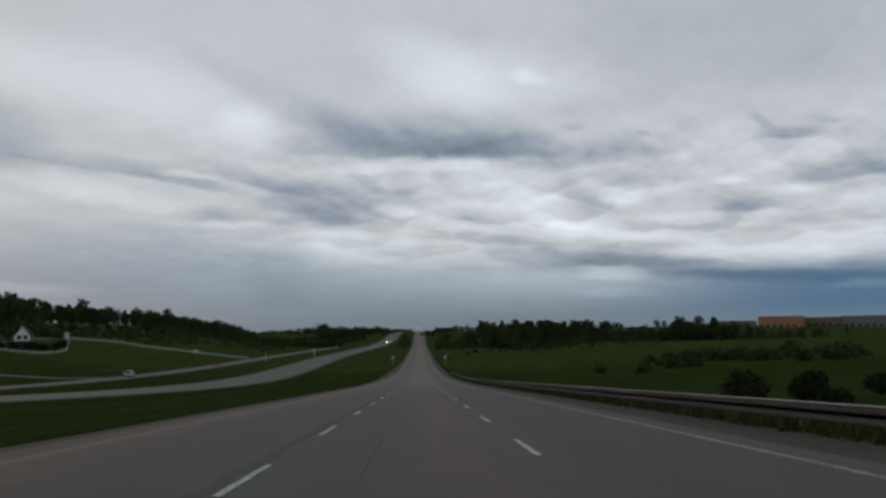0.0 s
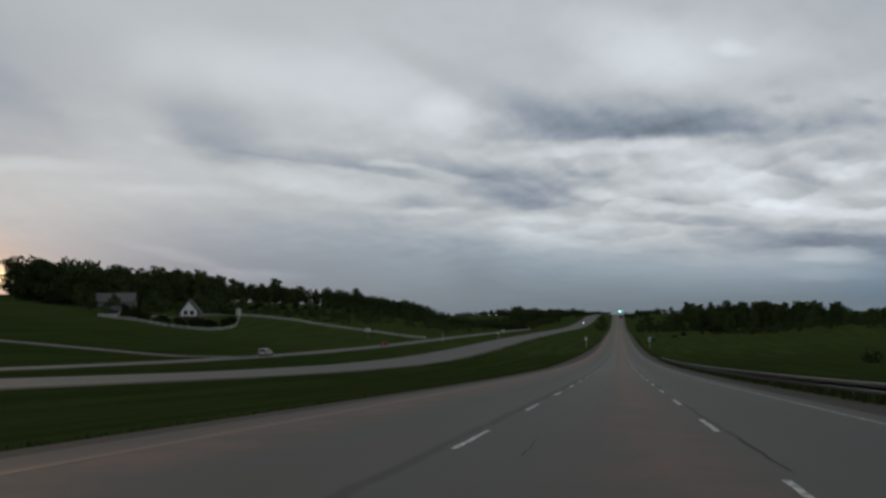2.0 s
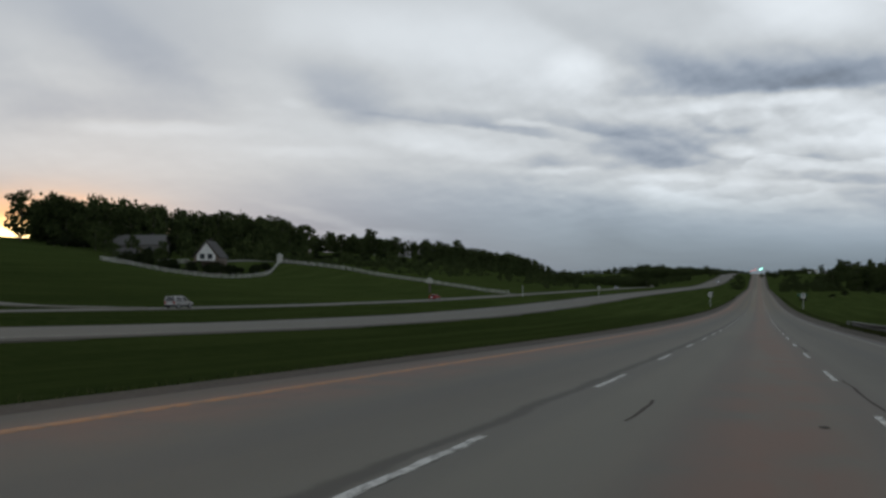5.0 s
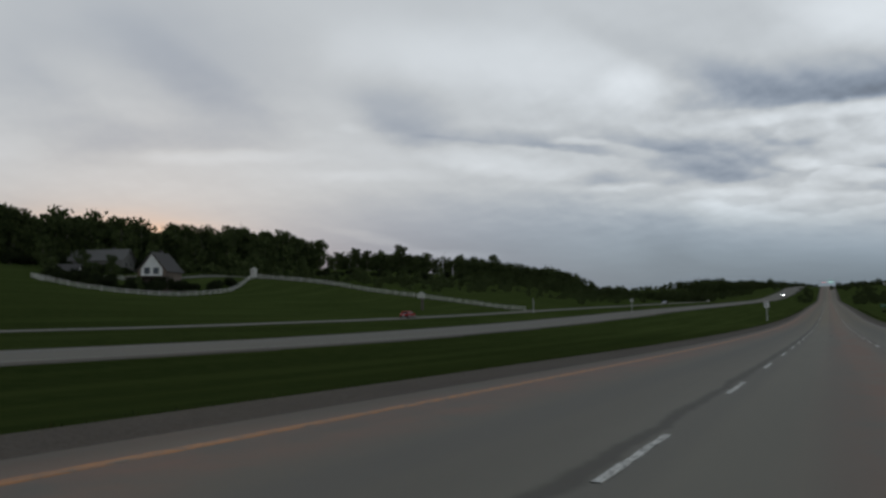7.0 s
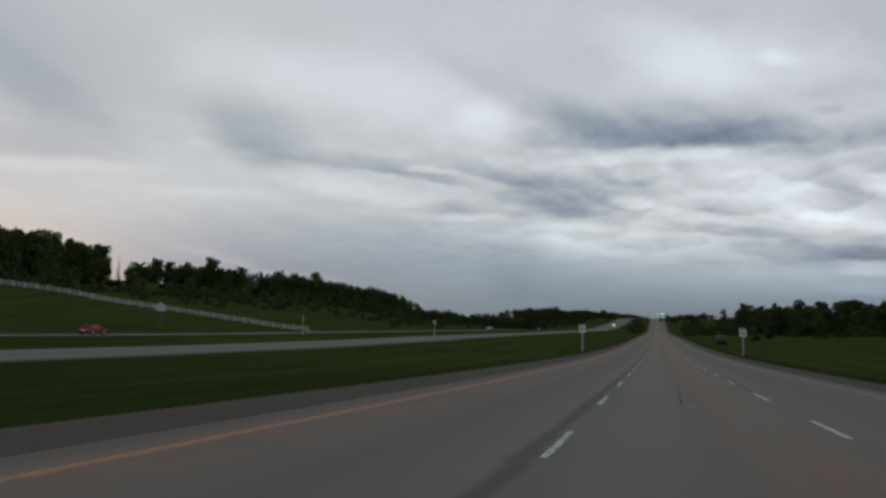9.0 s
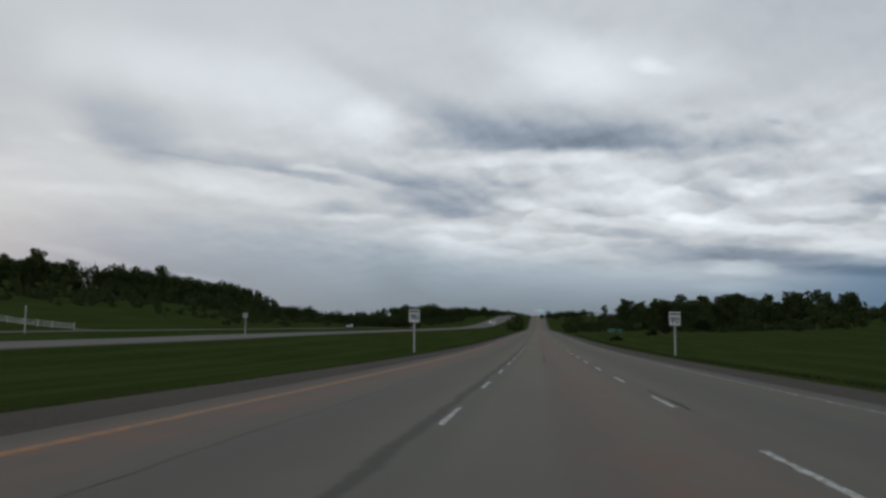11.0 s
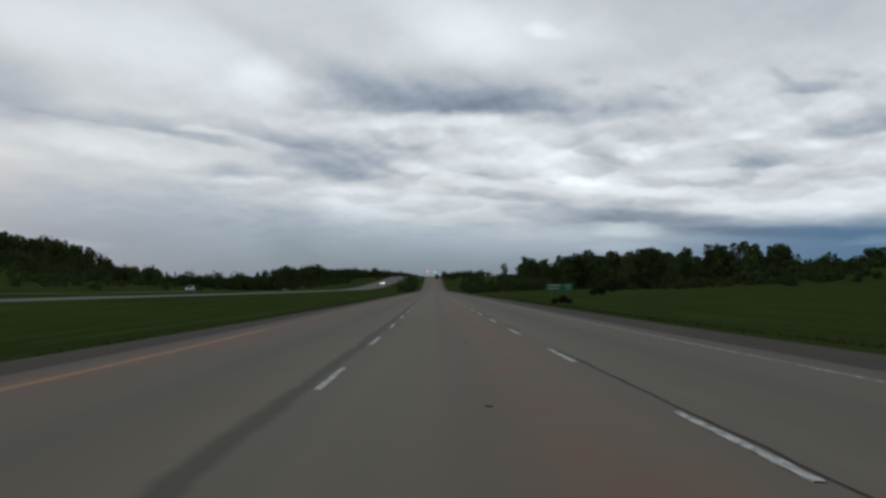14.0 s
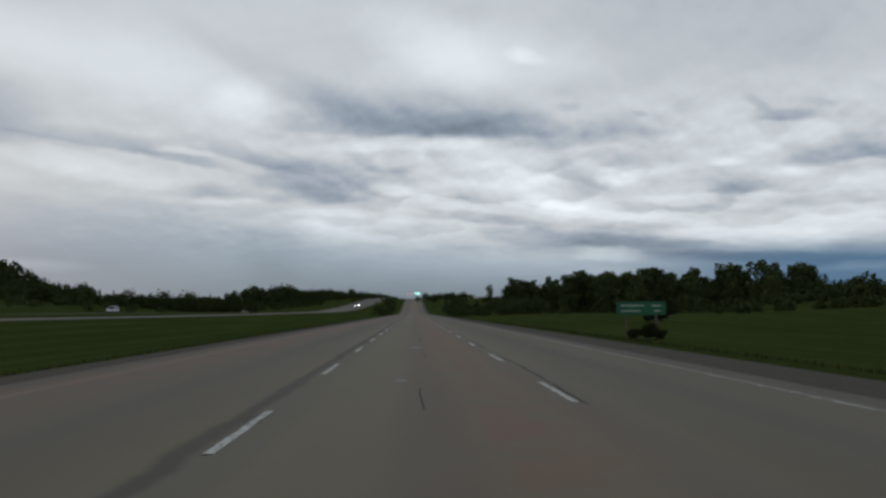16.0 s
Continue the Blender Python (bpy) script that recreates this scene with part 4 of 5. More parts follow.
def wood(name, kinds, rows, label, seed):
    """Many far trees that nobody could count, joined into one object: rows of count, line, spread, low, high."""
    rng = random.Random(seed)
    vs, fs, start = [], [], 0
    for count, ax, ay, bx, by, spread, low, high in rows:
        for i in range(count):
            u = (i + rng.random()) / count
            x, y = ax + (bx - ax) * u + rng.gauss(0, spread), ay + (by - ay) * u + rng.gauss(0, spread)
            v, f = kinds[rng.randrange(len(kinds))]
            k, a = rng.uniform(low, high), rng.uniform(0, math.tau)
            turned = np.column_stack((v[:, 0] * math.cos(a) - v[:, 1] * math.sin(a), v[:, 0] * math.sin(a) + v[:, 1] * math.cos(a), v[:, 2])) * k
            vs.append(turned + np.array((x, y, land(x, y))))
            fs.append(f + start)
            start += len(v)
    ob = sheet(name, np.concatenate(vs).tolist(), np.concatenate(fs).tolist(), LEAF)
    return tagged(ob, label, "trees", kind="stuff")


def rough_tree(seed, tall, wide, pointed=False, leaves=400):
    """A simple far tree as arrays: trunk and leaf clumps."""
    rng = random.Random(seed)
    blobs = []
    for i in range(12):
        u = 0.12 + 0.8 * i / 12
        reach = wide * ((1 - u) * 0.5 if pointed else 0.6 * math.sin(math.pi * u)) * rng.random()
        a = rng.uniform(0, math.tau)
        r = wide * (0.45 * (1.05 - u) if pointed else 0.36)
        blobs.append((math.cos(a) * reach, math.sin(a) * reach, tall * u, r, 1.0))
    v, f = leaf_cloud(rng, blobs, leaves, 0.98)
    k = len(v)
    v += [(-0.2, -0.2, -0.5), (0.2, -0.2, -0.5), (0, 0.25, -0.5), (0, 0, tall * 0.8)]
    f += [(k, k + 1, k + 3, k + 3), (k + 1, k + 2, k + 3, k + 3), (k + 2, k, k + 3, k + 3)]
    return np.array(v), np.array(f)


BUSHES = [rough_tree(46, 4, 7), rough_tree(47, 5, 9), rough_tree(50, 3.5, 8)]
BROAD = [rough_tree(48, 14, 12, leaves=900), rough_tree(49, 15, 14, leaves=1000), rough_tree(51, 12, 11, leaves=800)]
ROUGH = [rough_tree(41, 15, 7), rough_tree(42, 16, 8), rough_tree(43, 14, 6), rough_tree(44, 16, 3.4, True), rough_tree(45, 14, 3.0, True)]
HILL, FIELD = "trees on the hill", "trees beyond the field"
# wood along the crest of the hill
grove([POPLARS], 24, -244, 368, -231, 400, 5, 0.88, 1.12, HILL)
grove([POPLARS, POPLARS, POPLARS, SPRUCES], 50, -229, 398, -232, 500, 7, 0.85, 1.1, HILL)
grove([POPLARS, POPLARS, SPRUCES], 40, -240, 480, -285, 600, 11, 0.95, 1.28, HILL)
grove([SPRUCES, POPLARS], 14, -292, 615, -300, 655, 7, 0.9, 1.15, HILL)
grove([POPLARS, POPLARS, SPRUCES], 34, -306, 700, -240, 790, 9, 0.8, 1.05, HILL)
plant(POPLARS, 5, -229, 780, 1.15, 40, HILL)
plant(POPLARS, 4, -77, 770, 0.58, 40, HILL)
plant(POPLARS, 1, -297, 760, 1.30, 10, HILL)
plant(POPLARS, 2, -301, 764, 1.20, 70, HILL)
grove([SHRUBS], 40, -232, 560, -190, 720, 12, 0.8, 1.7, HILL)
grove([SHRUBS], 30, -220, 400, -214, 560, 6, 0.9, 1.7, HILL)
grove([SHRUBS], 24, -234, 362, -222, 394, 4, 0.9, 1.7, HILL)
wood("hill_wood", ROUGH[:3] + ROUGH[:3] + ROUGH[3:4], [(140, -254, 384, -285, 600, 12, 0.9, 1.2), (70, -320, 720, -250, 800, 12, 0.75, 1.0), (70, -245, 780, -196, 752, 8, 0.75, 0.98), (70, -200, 754, -160, 734, 8, 0.66, 0.9), (30, -164, 736, -146, 727, 6, 0.42, 0.62), (34, -146, 727, -122, 716, 6, 0.28, 0.44),
                          (120, -240, 742, -136, 700, 9, 0.28, 0.46), (150, -222, 715, -130, 676, 10, 0.16, 0.3), (40, -230, 820, -180, 785, 10, 0.42, 0.56)], "dense dark wood covering the far end of the hill", 71)
# wood beyond the field on the other side
grove([POPLARS], 26, 74, 1115, 108, 970, 7, 0.85, 1.15, FIELD)
grove([POPLARS], 34, 108, 970, 140, 830, 8, 1.12, 1.5, FIELD)
grove([POPLARS], 30, 140, 830, 166, 752, 8, 1.1, 1.4, FIELD)
grove([POPLARS], 14, 162, 760, 182, 702, 6, 0.85, 1.1, FIELD)
grove([POPLARS], 20, 182, 700, 215, 610, 8, 0.95, 1.2, FIELD)
grove([POPLARS], 20, 57, 752, 88, 705, 5, 0.93, 1.1, FIELD)
grove([SHRUBS], 50, 66, 1080, 190, 600, 7, 1.0, 2.2, FIELD)
wood("field_wood", ROUGH[:3], [(70, 84, 1110, 150, 830, 9, 0.55, 0.95), (60, 146, 840, 168, 770, 8, 0.75, 1.05), (26, 168, 758, 190, 695, 7, 0.7, 0.95), (44, 190, 695, 226, 610, 9, 0.7, 0.95), (120, 60, 1060, 165, 640, 8, 0.18, 0.42), (40, 240, 640, 420, 900, 20, 0.45, 0.7)], "dense green poplar wood beyond the field", 72)
wood("field_scrub", BUSHES, [(110, 66, 570, 120, 500, 13, 0.10, 0.35), (90, 95, 650, 125, 520, 8, 0.2, 0.55), (80, 50, 760, 120, 640, 12, 0.15, 0.45), (110, 90, 250, 190, 420, 20, 0.25, 0.7)],
     "low rough bushes on the rising field", 75)
wood("hill_scrub", BUSHES + ROUGH[:1], [(120, -205, 480, -175, 700, 20, 0.15, 0.6), (60, -160, 480, -128, 690, 20, 0.1, 0.4), (60, -110, 560, -112, 720, 10, 0.2, 0.4), (110, -240, 478, -280, 600, 8, 0.5, 0.95), (50, -212, 400, -200, 480, 7, 0.3, 0.7)],
     "dark scrub and low bushes on the grassy slope", 74)
# far skyline
wood("far_trees", BROAD + BROAD + ROUGH[:1] + ROUGH[3:4], [(120, -150, 860, -75, 1200, 12, 0.2, 0.34), (90, -165, 1250, -62, 1260, 14, 0.40, 0.62), (150, -120, 730, -72, 1000, 8, 0.16, 0.32), (26, -88, 735, -82, 800, 4, 0.32, 0.5), (36, -110, 1000, -98, 1090, 6, 0.6, 0.85), (44, -92, 1090, -72, 1200, 7, 0.42, 0.62), (44, -128, 680, -94, 740, 6, 0.24, 0.4), (40, -46, 1100, -18, 1500, 4, 0.2, 0.36), (60, 14, 1080, 60, 1500, 6, 0.22, 0.4), (110, 17, 690, 34, 1100, 4, 0.13, 0.26), (80, 32, 660, 66, 1060, 7, 0.2, 0.38), (60, -14, 780, -20, 1100, 2.5, 0.10, 0.2),
                          (120, -420, 1450, -60, 1650, 30, 0.3, 0.55), (8, -196, 1600, -176, 1610, 5, 0.9, 1.1), (60, 60, 1500, 700, 1700, 40, 0.5, 0.8)], "dark line of distant trees along the skyline", 73)


# ---------------------------------------------------------------- hill property
def house(x, y, turn, long, deep, eaves, ridge, wall, roof_mat, label, gable=False):
    z = land(x, y) - 0.3
    home = base_at("house", pose(x, y, z, 0, 0, turn), label, "house")
    bm = bmesh.new()
    t = 0.25
    block(bm, -long / 2, long / 2, -deep / 2, -deep / 2 + t, -1.5, eaves)
    block(bm, -long / 2, long / 2, deep / 2 - t, deep / 2, -1.5, eaves)
    for s in (-1, 1):
        a = s * long / 2
        ring = [(a, -deep / 2 + t, -1.5), (a, deep / 2 - t, -1.5), (a, deep / 2 - t, eaves), (a, 0, ridge - 0.15), (a, -deep / 2 + t, eaves)]
        out = [bm.verts.new(p) for p in ring]
        inn = [bm.verts.new((p[0] - s * t, p[1], p[2])) for p in ring]
        bm.faces.new(out)
        bm.faces.new(inn[::-1])
        for i in range(5):
            bm.faces.new((out[i], out[(i + 1) % 5], inn[(i + 1) % 5], inn[i]))
    bmesh.ops.recalc_face_normals(bm, faces=bm.faces[:])
    part("wall", bm, wall, home)
    bm = bmesh.new()
    over = 0.6
    k = (ridge - eaves) / (deep / 2)
    for s in (-1, 1):
        low = eaves - over * k
        pts = [(-long / 2 - over, 0, ridge), (long / 2 + over, 0, ridge), (long / 2 + over, s * (deep / 2 + over), low), (-long / 2 - over, s * (deep / 2 + over), low)]
        a = [bm.verts.new(p) for p in pts]
        b = [bm.verts.new((p[0], p[1], p[2] + 0.2)) for p in pts]
        bm.faces.new(a)
        bm.faces.new(b[::-1])
        for i in range(4):
            bm.faces.new((a[i], a[(i + 1) % 4], b[(i + 1) % 4], b[i]))
    bmesh.ops.recalc_face_normals(bm, faces=bm.faces[:])
    roof = part("roof", bm, roof_mat, home)
    bm = bmesh.new()
    block(bm, long * 0.2, long * 0.2 + 0.8, 0.4, 1.2, ridge - 1.0, ridge + 0.9, 0.03)
    part("chimney", bm, SHINGLE_DARK, roof, "dark chimney")

    def window(px, py, pz, w, h, face):
        bm = bmesh.new()
        d = 0.05
        if face == "y":
            block(bm, px - w / 2 - 0.09, px + w / 2 + 0.09, py - d, py + d, pz - 0.09, pz)
            block(bm, px - w / 2 - 0.09, px + w / 2 + 0.09, py - d, py + d, pz + h, pz + h + 0.09)
            block(bm, px - w / 2 - 0.09, px - w / 2, py - d, py + d, pz, pz + h)
            block(bm, px + w / 2, px + w / 2 + 0.09, py - d, py + d, pz, pz + h)
        else:
            block(bm, px - d, px + d, py - w / 2 - 0.09, py + w / 2 + 0.09, pz - 0.09, pz)
            block(bm, px - d, px + d, py - w / 2 - 0.09, py + w / 2 + 0.09, pz + h, pz + h + 0.09)
            block(bm, px - d, px + d, py - w / 2 - 0.09, py - w / 2, pz, pz + h)
            block(bm, px - d, px + d, py + w / 2, py + w / 2 + 0.09, pz, pz + h)
        fr = part("window", bm, FENCE_WHITE, home, "white framed window")
        bm = bmesh.new()
        if face == "y":
            block(bm, px - w / 2, px + w / 2, py - 0.02, py + 0.02, pz, pz + h)
        else:
            block(bm, px - 0.02, px + 0.02, py - w / 2, py + w / 2, pz, pz + h)
        part("pane", bm, PANE, fr)

    if gable:
        # pale upper gable wall on the end towards the road, with tall windows
        face = -long / 2 - 0.06
        half = deep / 2 - 0.9
        ring = [(-half, eaves - 1.6), (half, eaves - 1.6), (half, eaves + 0.2), (0, ridge - 0.45), (-half, eaves + 0.2)]
        bm = bmesh.new()
        a, b = [bm.verts.new((face, py, pz)) for py, pz in ring], [bm.verts.new((face + 0.07, py, pz)) for py, pz in ring]
        bm.faces.new(a)
        bm.faces.new(b[::-1])
        for i in range(5):
            bm.faces.new((a[i], a[(i + 1) % 5], b[(i + 1) % 5], b[i]))
        bmesh.ops.recalc_face_normals(bm, faces=bm.faces[:])
        part("gable_wall", bm, SIDING_WHITE, home, "white boarded upper gable")
        window(face - 0.01, -1.2, eaves - 1.1, 1.5, 1.6, "x")
        window(face - 0.01, 1.2, eaves - 1.1, 1.5, 1.6, "x")
        bm = bmesh.new()
        block(bm, -long / 2 - 3.6, -long / 2, -deep / 2 - 2, deep / 2 + 2, eaves - 2.1, eaves - 1.8, 0.03)
        deck = part("deck", bm, WOOD, home, "dark wooden deck along the house")
        for py in (-deep / 2 - 1.6, 0, deep / 2 + 1.6):
            bm = bmesh.new()
            block(bm, -long / 2 - 3.4, -long / 2 - 3.2, py - 0.1, py + 0.1, -1.5, eaves - 2.1)
            part("post", bm, WOOD, deck)
    for px in (-long * 0.32, -long * 0.08, long * 0.28):
        window(px, -deep / 2, 1.0, 1.6, 1.3, "y")
    for s in (-1, 1):
        window(s * long / 2, -deep * 0.2, 1.0, 1.3, 1.2, "x")
        window(s * long / 2, deep * 0.2, 1.0, 1.3, 1.2, "x")
    bm = bmesh.new()
    block(bm, long * 0.1 - 0.5, long * 0.1 + 0.5, -deep / 2 - 0.05, -deep / 2 + 0.02, -0.1, 2.05, 0.02)
    part("door", bm, SIDING_BROWN, home, "brown front door")
    return home


house(-165, 361, 112, 12, 7.6, 5.6, 10.2, SIDING_BROWN, SHINGLE_DARK, "brown two-storey house with a white gable and dark roof", gable=True)
house(-219, 392, 20, 19, 9, 3.2, 6.6, SIDING_GREY, SHINGLE, "long low grey house under the trees")
house(-200, 362, 30, 6, 4.5, 2.3, 3.8, SIDING_WHITE, SHINGLE_DARK, "small white shed with a dark roof")


def rail_fence(name, pts, label):
    """Three-rail painted fence over the ground through plan points."""
    fence = base_at(name, Matrix.Identity(4), label, "fence", "fences of the hill property")
    path = []
    for (ax, ay), (bx, by) in zip(pts[:-1], pts[1:]):
        n = max(1, round(math.hypot(bx - ax, by - ay) / 2.6))
        path += [(ax + (bx - ax) * i / n, ay + (by - ay) * i / n) for i in range(n)]
    path.append(pts[-1])
    bm = bmesh.new()
    block(bm, -0.08, 0.08, -0.08, 0.08, -0.5, 1.32, 0.01)
    mesh = None
    for x, y in path:
        if mesh is None:
            p = part("post", bm, FENCE_WHITE, fence)
            mesh = p.data
        else:
            p = new("post", mesh)
            p.parent = fence
        p.location = (x, y, land(x, y) + 0.02)
    for h in (0.35, 0.72, 1.1):
        for (ax, ay), (bx, by) in zip(path[:-1], path[1:]):
            a, b = Vector((ax, ay, land(ax, ay) + h)), Vector((bx, by, land(bx, by) + h))
            bm = bmesh.new()
            block(bm, 0, 1, -0.025, 0.025, -0.075, 0.075)
            r = part("rail", bm, FENCE_WHITE, fence)
            d = b - a
            r.matrix_basis = Matrix.Translation(a) @ d.to_track_quat("X", "Z").to_matrix().to_4x4() @ Matrix.Diagonal((d.length, 1, 1, 1))
    return fence


rail_fence("paddock_fence", smooth_path([(-87, 436.5), (-100, 429), (-120, 418.5), (-140, 408), (-154, 400.5), (-160, 396)], 1), "white rail fence beside the gravel driveway")
rail_fence("garden_fence", smooth_path([(-160, 395.5), (-156, 385), (-151, 371), (-149, 360), (-150, 348), (-152, 336), (-160, 328), (-172, 330), (-186, 340), (-195, 345)], 1), "white rail fence winding below the house")
rail_fence("yard_fence", smooth_path([(-195, 345), (-193, 356), (-186, 366), (-182, 372)], 1), "white rail fence round the back yard")


def entrance_board(x, y):
    z = land(x, y)
    sign = base_at("entrance_board", pose(x, y, z, 0, 0, -18), "pale gable-shaped board on a thick dark post", "sign")
    bm = bmesh.new()
    block(bm, -0.3, 0.3, 0.02, 0.5, -0.6, 3.6, 0.03)
    part("post", bm, WOOD, sign, "thick dark post")
    bm = bmesh.new()
    ring = [(-1.4, 3.2), (1.4, 3.2), (1.4, 4.3), (0, 5.0), (-1.4, 4.3)]
    a, b = [bm.verts.new((px, -0.06, pz)) for px, pz in ring], [bm.verts.new((px, 0.06, pz)) for px, pz in ring]
    bm.faces.new(a[::-1])
    bm.faces.new(b)
    for i in range(5):
        bm.faces.new((a[i], a[(i + 1) % 5], b[(i + 1) % 5], b[i]))
    bmesh.ops.recalc_face_normals(bm, faces=bm.faces[:])
    part("panel", bm, FENCE_WHITE, sign, "pale pentagonal panel")


entrance_board(-101.7, 392.6)


def gate_pillar(x, y):
    z = land(x, y)
    pillar = base_at("gate_pillar", pose(x, y, z), "white gate pillar with a capped top by the driveway", "gate pillar")
    bm = bmesh.new()
    block(bm, -0.75, 0.75, -0.75, 0.75, -0.5, 2.6, 0.05)
    part("shaft", bm, FENCE_WHITE, pillar)
    bm = bmesh.new()
    block(bm, -0.95, 0.95, -0.95, 0.95, 2.6, 2.85, 0.06)
    rod(bm, (0, 0, 2.85), (0, 0, 3.4), 0.7, 0.1, 4)
    part("cap", bm, FENCE_WHITE, pillar)


gate_pillar(-162.5, 399)
for i, (x, y, s) in enumerate([(-206, 380, 1.4), (-210, 376, 1.2), (-204, 388, 1.3), (-156, 360, 1.6), (-157, 352, 1.5), (-160, 344, 1.4), (-155, 370, 1.3), (-166, 340, 1.3), (-175, 342, 1.5), (-156, 380, 1.4), (-184, 350, 1.3), (-158, 366, 1.2), (-170, 348, 1.5), (-164, 336, 1.0), (-161, 353, 1.7), (-164, 350, 1.6), (-159, 357, 1.5), (-167, 345, 1.5), (-172, 340, 1.4), (-178, 338, 1.5), (-182, 344, 1.6), (-157, 374, 1.3), (-186, 356, 1.5)]):
    plant(SHRUBS, i, x, y, s, 50 * i, "garden shrubs")
for i, (x, y, s) in enumerate([(-177, 350, 0.38), (-188, 366, 0.42), (-205, 372, 0.5), (-176, 372, 0.4), (-208, 402, 0.5), (-196, 352, 0.36), (-212, 366, 0.55), (-222, 372, 0.6), (-160, 348, 0.28)]):
    plant(POPLARS, i, x, y, s, 77 * i, "garden trees")
for i, (x, y, s) in enumerate([(61, 616, 1.7), (65, 620, 1.5), (14.6, 463.1, 0.34), (15.6, 463.0, 0.4), (16.5, 463.3, 0.34), (15, 38, 0.55), (17, 44, 0.7), (19, 39, 0.6), (22, 48, 0.8), (25, 43, 0.7), (28, 50, 0.8), (21, 34, 0.6), (34, 520, 0.9), (28, 505, 0.8), (58, 622, 1.4), (90, 640, 1.5)]):
    plant(SHRUBS, i + 1, x, y, s, 70 * i, "field shrubs")


# ---------------------------------------------------------------- vehicles
def vehicle(name, x, y, z, turn, paint, label, suv=True, lit=False, scale=1.0):
    car = base_at(name, pose(x, y, z, 0, 0, turn), label, "car")
    car.scale = (scale, scale, scale)
    half, wide = 2.25, 0.90
    hood, roof = (1.02, 1.68) if suv else (0.90, 1.42)
    # side outline from the tail to the nose, along +y
    low = [(-half, 0.45), (-half, hood - 0.05), (-half + 0.15, hood), (1.0, hood), (half - 0.25, hood - 0.16), (half, hood - 0.36), (half, 0.42)]
    bm = bmesh.new()
    bm_rows = []
    for s, inset in ((-1, 0), (-0.93, 0.0), (0.93, 0.0), (1, 0)):
        bm_rows.append([bm.verts.new((s * wide * (0.93 if abs(py) > half - 0.3 else 1.0), py, pz)) for py, pz in low])
    n = len(low)
    for r0, r1 in zip(bm_rows[:-1], bm_rows[1:]):
        for i in range(n):
            bm.faces.new((r0[i], r0[(i + 1) % n], r1[(i + 1) % n], r1[i]))
    bm.faces.new(bm_rows[0][::-1])
    bm.faces.new(bm_rows[-1])
    bmesh.ops.recalc_face_normals(bm, faces=bm.faces[:])
    bmesh.ops.bevel(bm, geom=bm.edges[:], offset=0.05, segments=2, affect="EDGES")
    body = part("body", bm, paint, car)
    back = -half + (0.12 if suv else 0.75)
    bm = bmesh.new()
    lower = [(-0.86, back, hood - 0.02), (0.86, back, hood - 0.02), (0.86, 1.05, hood - 0.02), (-0.86, 1.05, hood - 0.02)]
    upper = [(-0.68, back + (0.22 if suv else 0.55), roof - 0.06), (0.68, back + (0.22 if suv else 0.55), roof - 0.06), (0.68, 0.25, roof - 0.06), (-0.68, 0.25, roof - 0.06)]
    a, b = [bm.verts.new(p) for p in lower], [bm.verts.new(p) for p in upper]
    bm.faces.new(b)
    for i in range(4):
        bm.faces.new((a[i], a[(i + 1) % 4], b[(i + 1) % 4], b[i]))
    part("glasshouse", bm, CAR_GLASS, car, "dark tinted windows")
    bm = bmesh.new()
    top = [(-0.71, back + (0.12 if suv else 0.5), roof - 0.06), (0.71, back + (0.12 if suv else 0.5), roof - 0.06), (0.71, 0.28, roof - 0.06), (-0.71, 0.28, roof - 0.06)]
    a = [bm.verts.new(p) for p in top]
    b = [bm.verts.new((p[0] * 0.9, p[1] * 0.95, roof + 0.02)) for p in top]
    bm.faces.new(a[::-1])
    bm.faces.new(b)
    for i in range(4):
        bm.faces.new((a[i], a[(i + 1) % 4], b[(i + 1) % 4], b[i]))
    part("roof", bm, paint, car)
    for s in (-1, 1):
        for foot, head, w in (((0.87, 1.07, hood - 0.02), (0.70, 0.27, roof - 0.04), 0.05), ((0.875, -0.35, hood - 0.02), (0.70, -0.35, roof - 0.04), 0.06), ((0.87, back + 0.02, hood - 0.02), (0.70, back + (0.2 if suv else 0.55), roof - 0.04), 0.10)):
            bm = bmesh.new()
            rod(bm, (s * foot[0], foot[1], foot[2]), (s * head[0], head[1], head[2]), w, w, 6)
            part("pillar", bm, paint, car)
        bm = bmesh.new()
        block(bm, s * 0.96 - 0.1, s * 0.96 + 0.1, 0.72, 0.84, hood - 0.02, hood + 0.16, 0.03)
        part("mirror", bm, paint, car)
        bm = bmesh.new()
        block(bm, s * 0.66 - 0.17, s * 0.66 + 0.17, half - 0.16, half - 0.02, hood - 0.40, hood - 0.24, 0.03)
        part("headlight", bm, HEADLIGHT if lit else SIGN_WHITE, body, "clear headlight")
        bm = bmesh.new()
        block(bm, s * 0.72 - 0.12, s * 0.72 + 0.12, -half - 0.02, -half + 0.1, hood - 0.32, hood - 0.02, 0.03)
        part("tail_light", bm, REAR_RED, body, "red tail light")
        for py in (-1.35, 1.38):
            bm = bmesh.new()
            rod(bm, (s * 0.68, py, 0.34), (s * 0.91, py, 0.34), 0.345, 0.345, 20)
            wheel = part("tyre", bm, RUBBER, car)
            bm = bmesh.new()
            rod(bm, (s * 0.90, py, 0.34), (s * 0.925, py, 0.34), 0.22, 0.19, 12)
            part("rim", bm, ALLOY, wheel, "silver alloy rim")
    bm = bmesh.new()
    block(bm, -0.92, 0.92, -half + 0.3, half - 0.3, 0.24, 0.47, 0.04)
    block(bm, -0.85, 0.85, half - 0.12, half + 0.03, 0.30, 0.52, 0.03)
    block(bm, -0.85, 0.85, -half - 0.03, -half + 0.12, 0.32, 0.54, 0.03)
    part("lower_trim", bm, DARK_TRIM, car, "dark lower cladding and bumpers")
